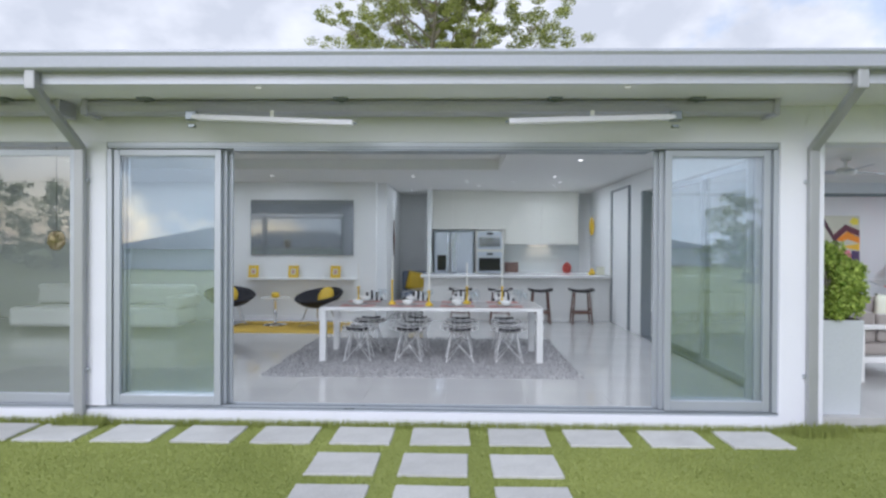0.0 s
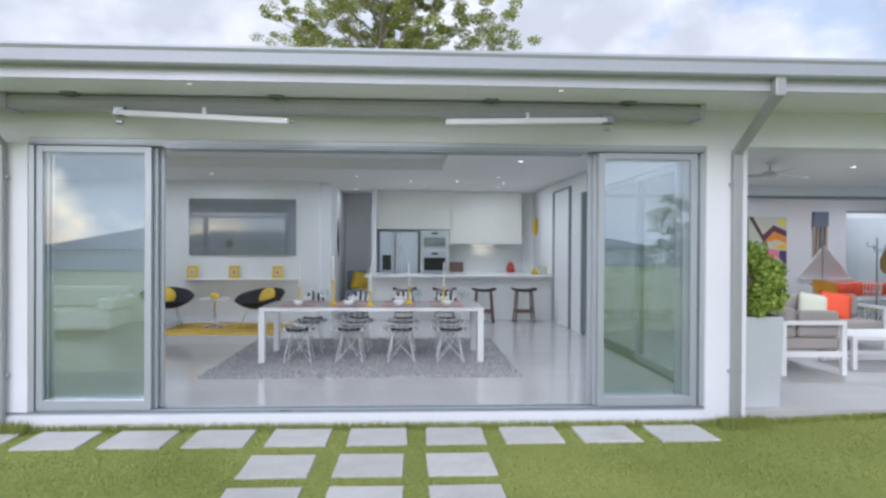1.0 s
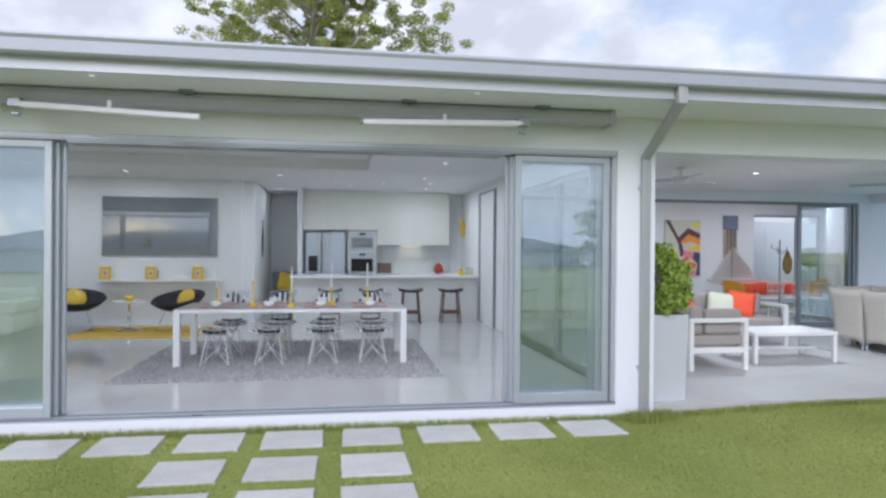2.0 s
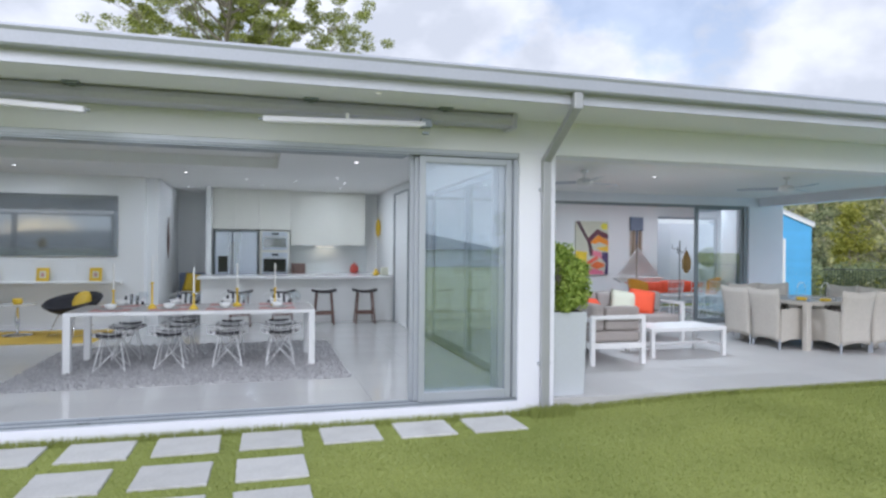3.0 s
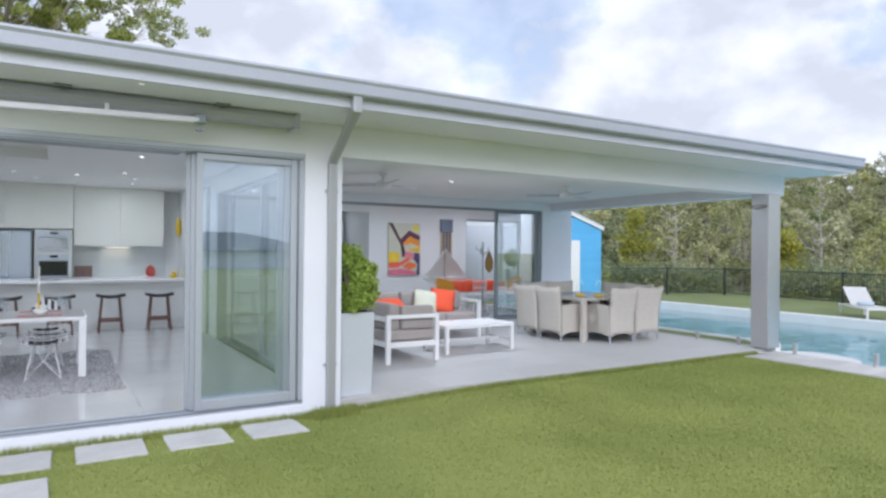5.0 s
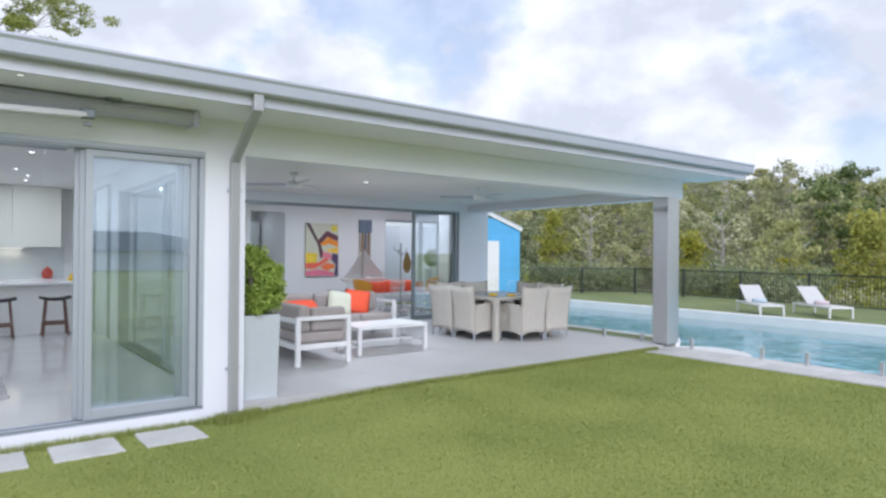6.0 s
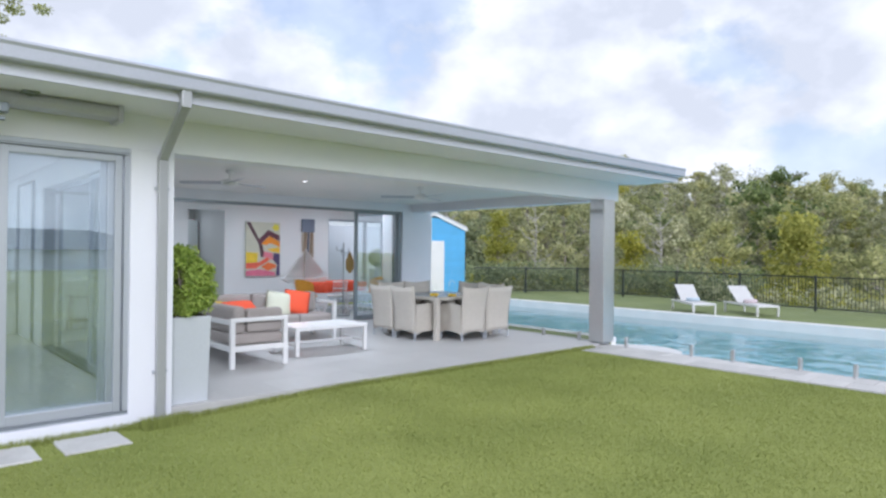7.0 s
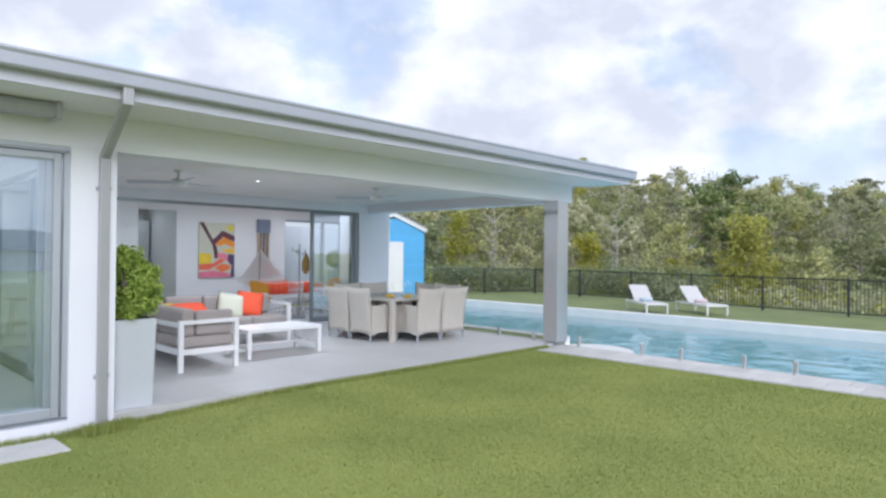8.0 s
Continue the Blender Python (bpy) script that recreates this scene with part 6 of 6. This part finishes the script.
rnd = random.Random(77)
used = set()
placed = []
tries = 0
while len(placed) < 284 and tries < 9000:
    tries += 1
    deg = rnd.uniform(1, 48)
    az = radians(deg)
    d = 29 + 112 * rnd.random() ** 1.05
    x, y = 2 + d * math.cos(az), d * math.sin(az)
    if x < 25.5 + 0.12 * y and y < 24:
        continue
    if y > 22 and x < 21:
        continue
    if any((x - a) ** 2 + (y - b) ** 2 < (1.7 + d * 0.014) ** 2 for a, b in placed):
        continue
    placed.append((x, y))
    k = rnd.choices(range(6), (6, 5, 2, 2, 5, 4))[0]
    if d < 42 and k in (0, 1, 5):
        k = rnd.choice((0, 3, 4, 3, 1))
    height = (10, 11.5, 7.0, 8.5, 10.5, 12.5)[k]
    s = rnd.uniform(5.2, 10.5) / height if d > 42 else rnd.uniform(4.2, 6.6) / height
    m = pose(x, y, land_z(x, y) - 0.1, 0, 0, rnd.uniform(0, 360))
    if k not in used:
        used.add(k)
        kinds[k].matrix_basis = m @ Matrix.Diagonal((s, s, s, 1))
        tagged(kinds[k], group="hillside trees")
        continue
    o = copy_thing(kinds[k], m)
    o.scale = (s, s, s)

# bright conical trees standing out just beyond the fence
for deg, top, wide in ((43.3, 3.5, 1.1), (31.8, 2.4, 1.0), (19.3, 3.2, 1.15), (24.5, 1.2, 1.2)):
    x, y = 1.9 + 34 * math.cos(radians(deg)), -0.6 + 34 * math.sin(radians(deg))
    base_z = land_z(x, y) - 0.2
    o = copy_thing(kinds[2], pose(x, y, base_z, 0, 0, 40 * deg))
    s = (top - base_z) / 7.0
    o.scale = (s * wide, s * wide, s)

# scrub behind the fence, denser towards the shed
for name, count, mat_, y0, y1, hmin, hmax in (("hedge", 170, LEAF_DARK, 9, 22, 0.8, 1.35), ("scrub", 170, LEAF_OLIVE, -4, 22, 0.25, 0.9), ("scrub", 70, LEAF_BRIGHT, -4, 20, 0.25, 0.95)):
    vs, fs = [], []
    for k in range(count):
        y = rnd.uniform(y0, y1)
        x = 21.9 + 0.115 * (y + 3) + rnd.uniform(0.5, 3.0)
        h = rnd.uniform(hmin, hmax)
        if y > 14.2:
            t = rnd.uniform(0, 1)
            x, y = 22.9 - 3.6 * t + rnd.uniform(0.4, 2.2), 15.2 + 2.5 * t + rnd.uniform(0.5, 2.2)
        leaf_cloud(vs, fs, (x, y, GR + h * 0.5 - 0.25), (0.65, 0.65, h * 0.7), 120, 0.13, rnd, shell=0.2)
    o = new(name, leaf_mesh(name, vs, fs, mat_))
    tagged(o, "dense green scrub behind the pool fence", name, kind="stuff")

# ---- land and houses across the valley behind the lawn ----
def neighbour(x, y, w, d, h, turn):
    ob = thing("neighbour_house", "low white neighbouring house with a grey hipped roof", "house", pose(x, y, -3.2, 0, 0, turn), "neighbouring houses")
    bm = B()
    box(bm, -w / 2, w / 2, -d / 2, d / 2, 0, h)
    part("wall", bm, RENDER_WHITE, ob)
    bm = B()
    a = [bm.verts.new(p) for p in ((-w / 2 - 0.5, -d / 2 - 0.5, h), (w / 2 + 0.5, -d / 2 - 0.5, h), (w / 2 + 0.5, d / 2 + 0.5, h), (-w / 2 - 0.5, d / 2 + 0.5, h))]
    b = [bm.verts.new(p) for p in ((-w / 2 + d / 2, 0, h + 1.6), (w / 2 - d / 2, 0, h + 1.6))]
    bm.faces.new(a)
    bm.faces.new((a[0], a[1], b[1], b[0]))
    bm.faces.new((a[2], a[3], b[0], b[1]))
    bm.faces.new((a[1], a[2], b[1]))
    bm.faces.new((a[3], a[0], b[0]))
    part("roof", bm, ROOF_TILE, ob)


neighbour(-14, -34, 16, 10, 4.4, 8)
neighbour(12, -46, 18, 11, 4.6, -6)
neighbour(34, -52, 15, 10, 4.6, 12)
for x, y, s in ((-26, -30, 0.7), (3, -40, 0.6), (22, -38, 0.7), (-5, -44, 0.75), (44, -44, 0.8), (14, -17, 0.42), (-36, -38, 0.8)):
    o = copy_thing(kinds[0 if s > 0.5 else 3], pose(x, y, GZ - 1.5, 0, 0, 60 * s))
    o.scale = (s, s, s)

# ---- lawn blades ----
def blades(name, x0, x1, y0, y1, n, h0, h1, seed, skip, fade=0.0):
    g = np.random.default_rng(seed)
    px, py = g.uniform(x0, x1, n), g.uniform(y0, y1, n)
    keep = np.ones(n, bool)
    for cx, cy, hw, hd in skip:
        keep &= ~((abs(px - cx) < hw) & (abs(py - cy) < hd))
    if fade:
        keep &= g.random(n) < np.clip(0.2 + np.minimum(px - x0, py - y0) / fade, 0, 1)
    px, py = px[keep], py[keep]
    n = len(px)
    t = np.clip((px - 3.6) / 2.6, 0, 1)
    pz = GZ + (GR - GZ) * t * t * (3 - 2 * t)
    ang, ln = g.uniform(0, 6.283, n), g.uniform(h0, h1, n)
    w = g.uniform(0.0025, 0.005, n)
    lx, ly = g.normal(0, 0.014, n), g.normal(0, 0.014, n)
    v = np.zeros((n, 3, 3))
    v[:, 0] = np.stack([px + w * np.cos(ang), py + w * np.sin(ang), pz - 0.004], 1)
    v[:, 1] = np.stack([px - w * np.cos(ang), py - w * np.sin(ang), pz - 0.004], 1)
    v[:, 2] = np.stack([px + lx, py + ly, pz + ln], 1)
    me = bpy.data.meshes.new(name)
    me.from_pydata(v.reshape(-1, 3).tolist(), [], np.arange(3 * n).reshape(-1, 3).tolist())
    me.materials.append(LAWN)
    return tagged(new(name, me), "short mown green and yellowish lawn grass", "grass", kind="stuff")


SKIP = [(x, y, 0.245, 0.232) for x, y in STONES]
blades("grass", -5.0, 2.4, 3.4, 5.81, 110000, 0.008, 0.022, 1, SKIP)
blades("grass", 2.4, 10.5, 3.4, 5.82, 120000, 0.008, 0.022, 2, SKIP)
blades("grass", 2.4, 10.5, -0.6, 3.4, 190000, 0.008, 0.022, 3, (), 1.4)
blades("grass", -6.0, 2.4, -3.0, 3.4, 70000, 0.008, 0.022, 8, SKIP, 2.5)
blades("grass", 2.4, 10.5, -4.0, -0.6, 40000, 0.008, 0.022, 9, (), 2.5)
# longer tufts along the slab, the piers and the patio edge
blades("grass_edge", -4.5, 4.05, 5.72, 5.82, 9000, 0.04, 0.085, 4, ())
blades("grass_edge", 4.05, 10.9, 5.76, 5.825, 8000, 0.04, 0.075, 5, ())
blades("grass_edge", 3.7, 4.15, 5.60, 5.80, 1500, 0.05, 0.12, 6, ())
blades("grass_edge", -2.85, -2.4, 5.65, 5.80, 1200, 0.05, 0.13, 7, ())

# ---- floor tiles ----
def tile_floor(parent, x0, x1, y0, y1, size, top, material, name="floor_tile"):
    bm = B()
    g = 0.0008
    box(bm, -size / 2 + g, size / 2 - g, -size / 2 + g, size / 2 - g, -0.006, 0.0)
    me = mesh_of(name, bm, material)
    parent_ob = bpy.data.objects[parent]
    nx, ny = int((x1 - x0) / size), int((y1 - y0) / size)
    for i in range(nx):
        for j in range(ny):
            o = new(name, me)
            o.parent = parent_ob
            o.matrix_basis = pose(x0 + size * (i + 0.5), y0 + size * (j + 0.5), top)


tile_floor("floor", -8.96, 3.84, 5.92, 15.52, 0.80, 0.0055, TILE)
tile_floor("patio_floor", 4.02, 11.42, FY - 0.02, 11.23, 0.60, -0.001, PAVING, "patio_tile")
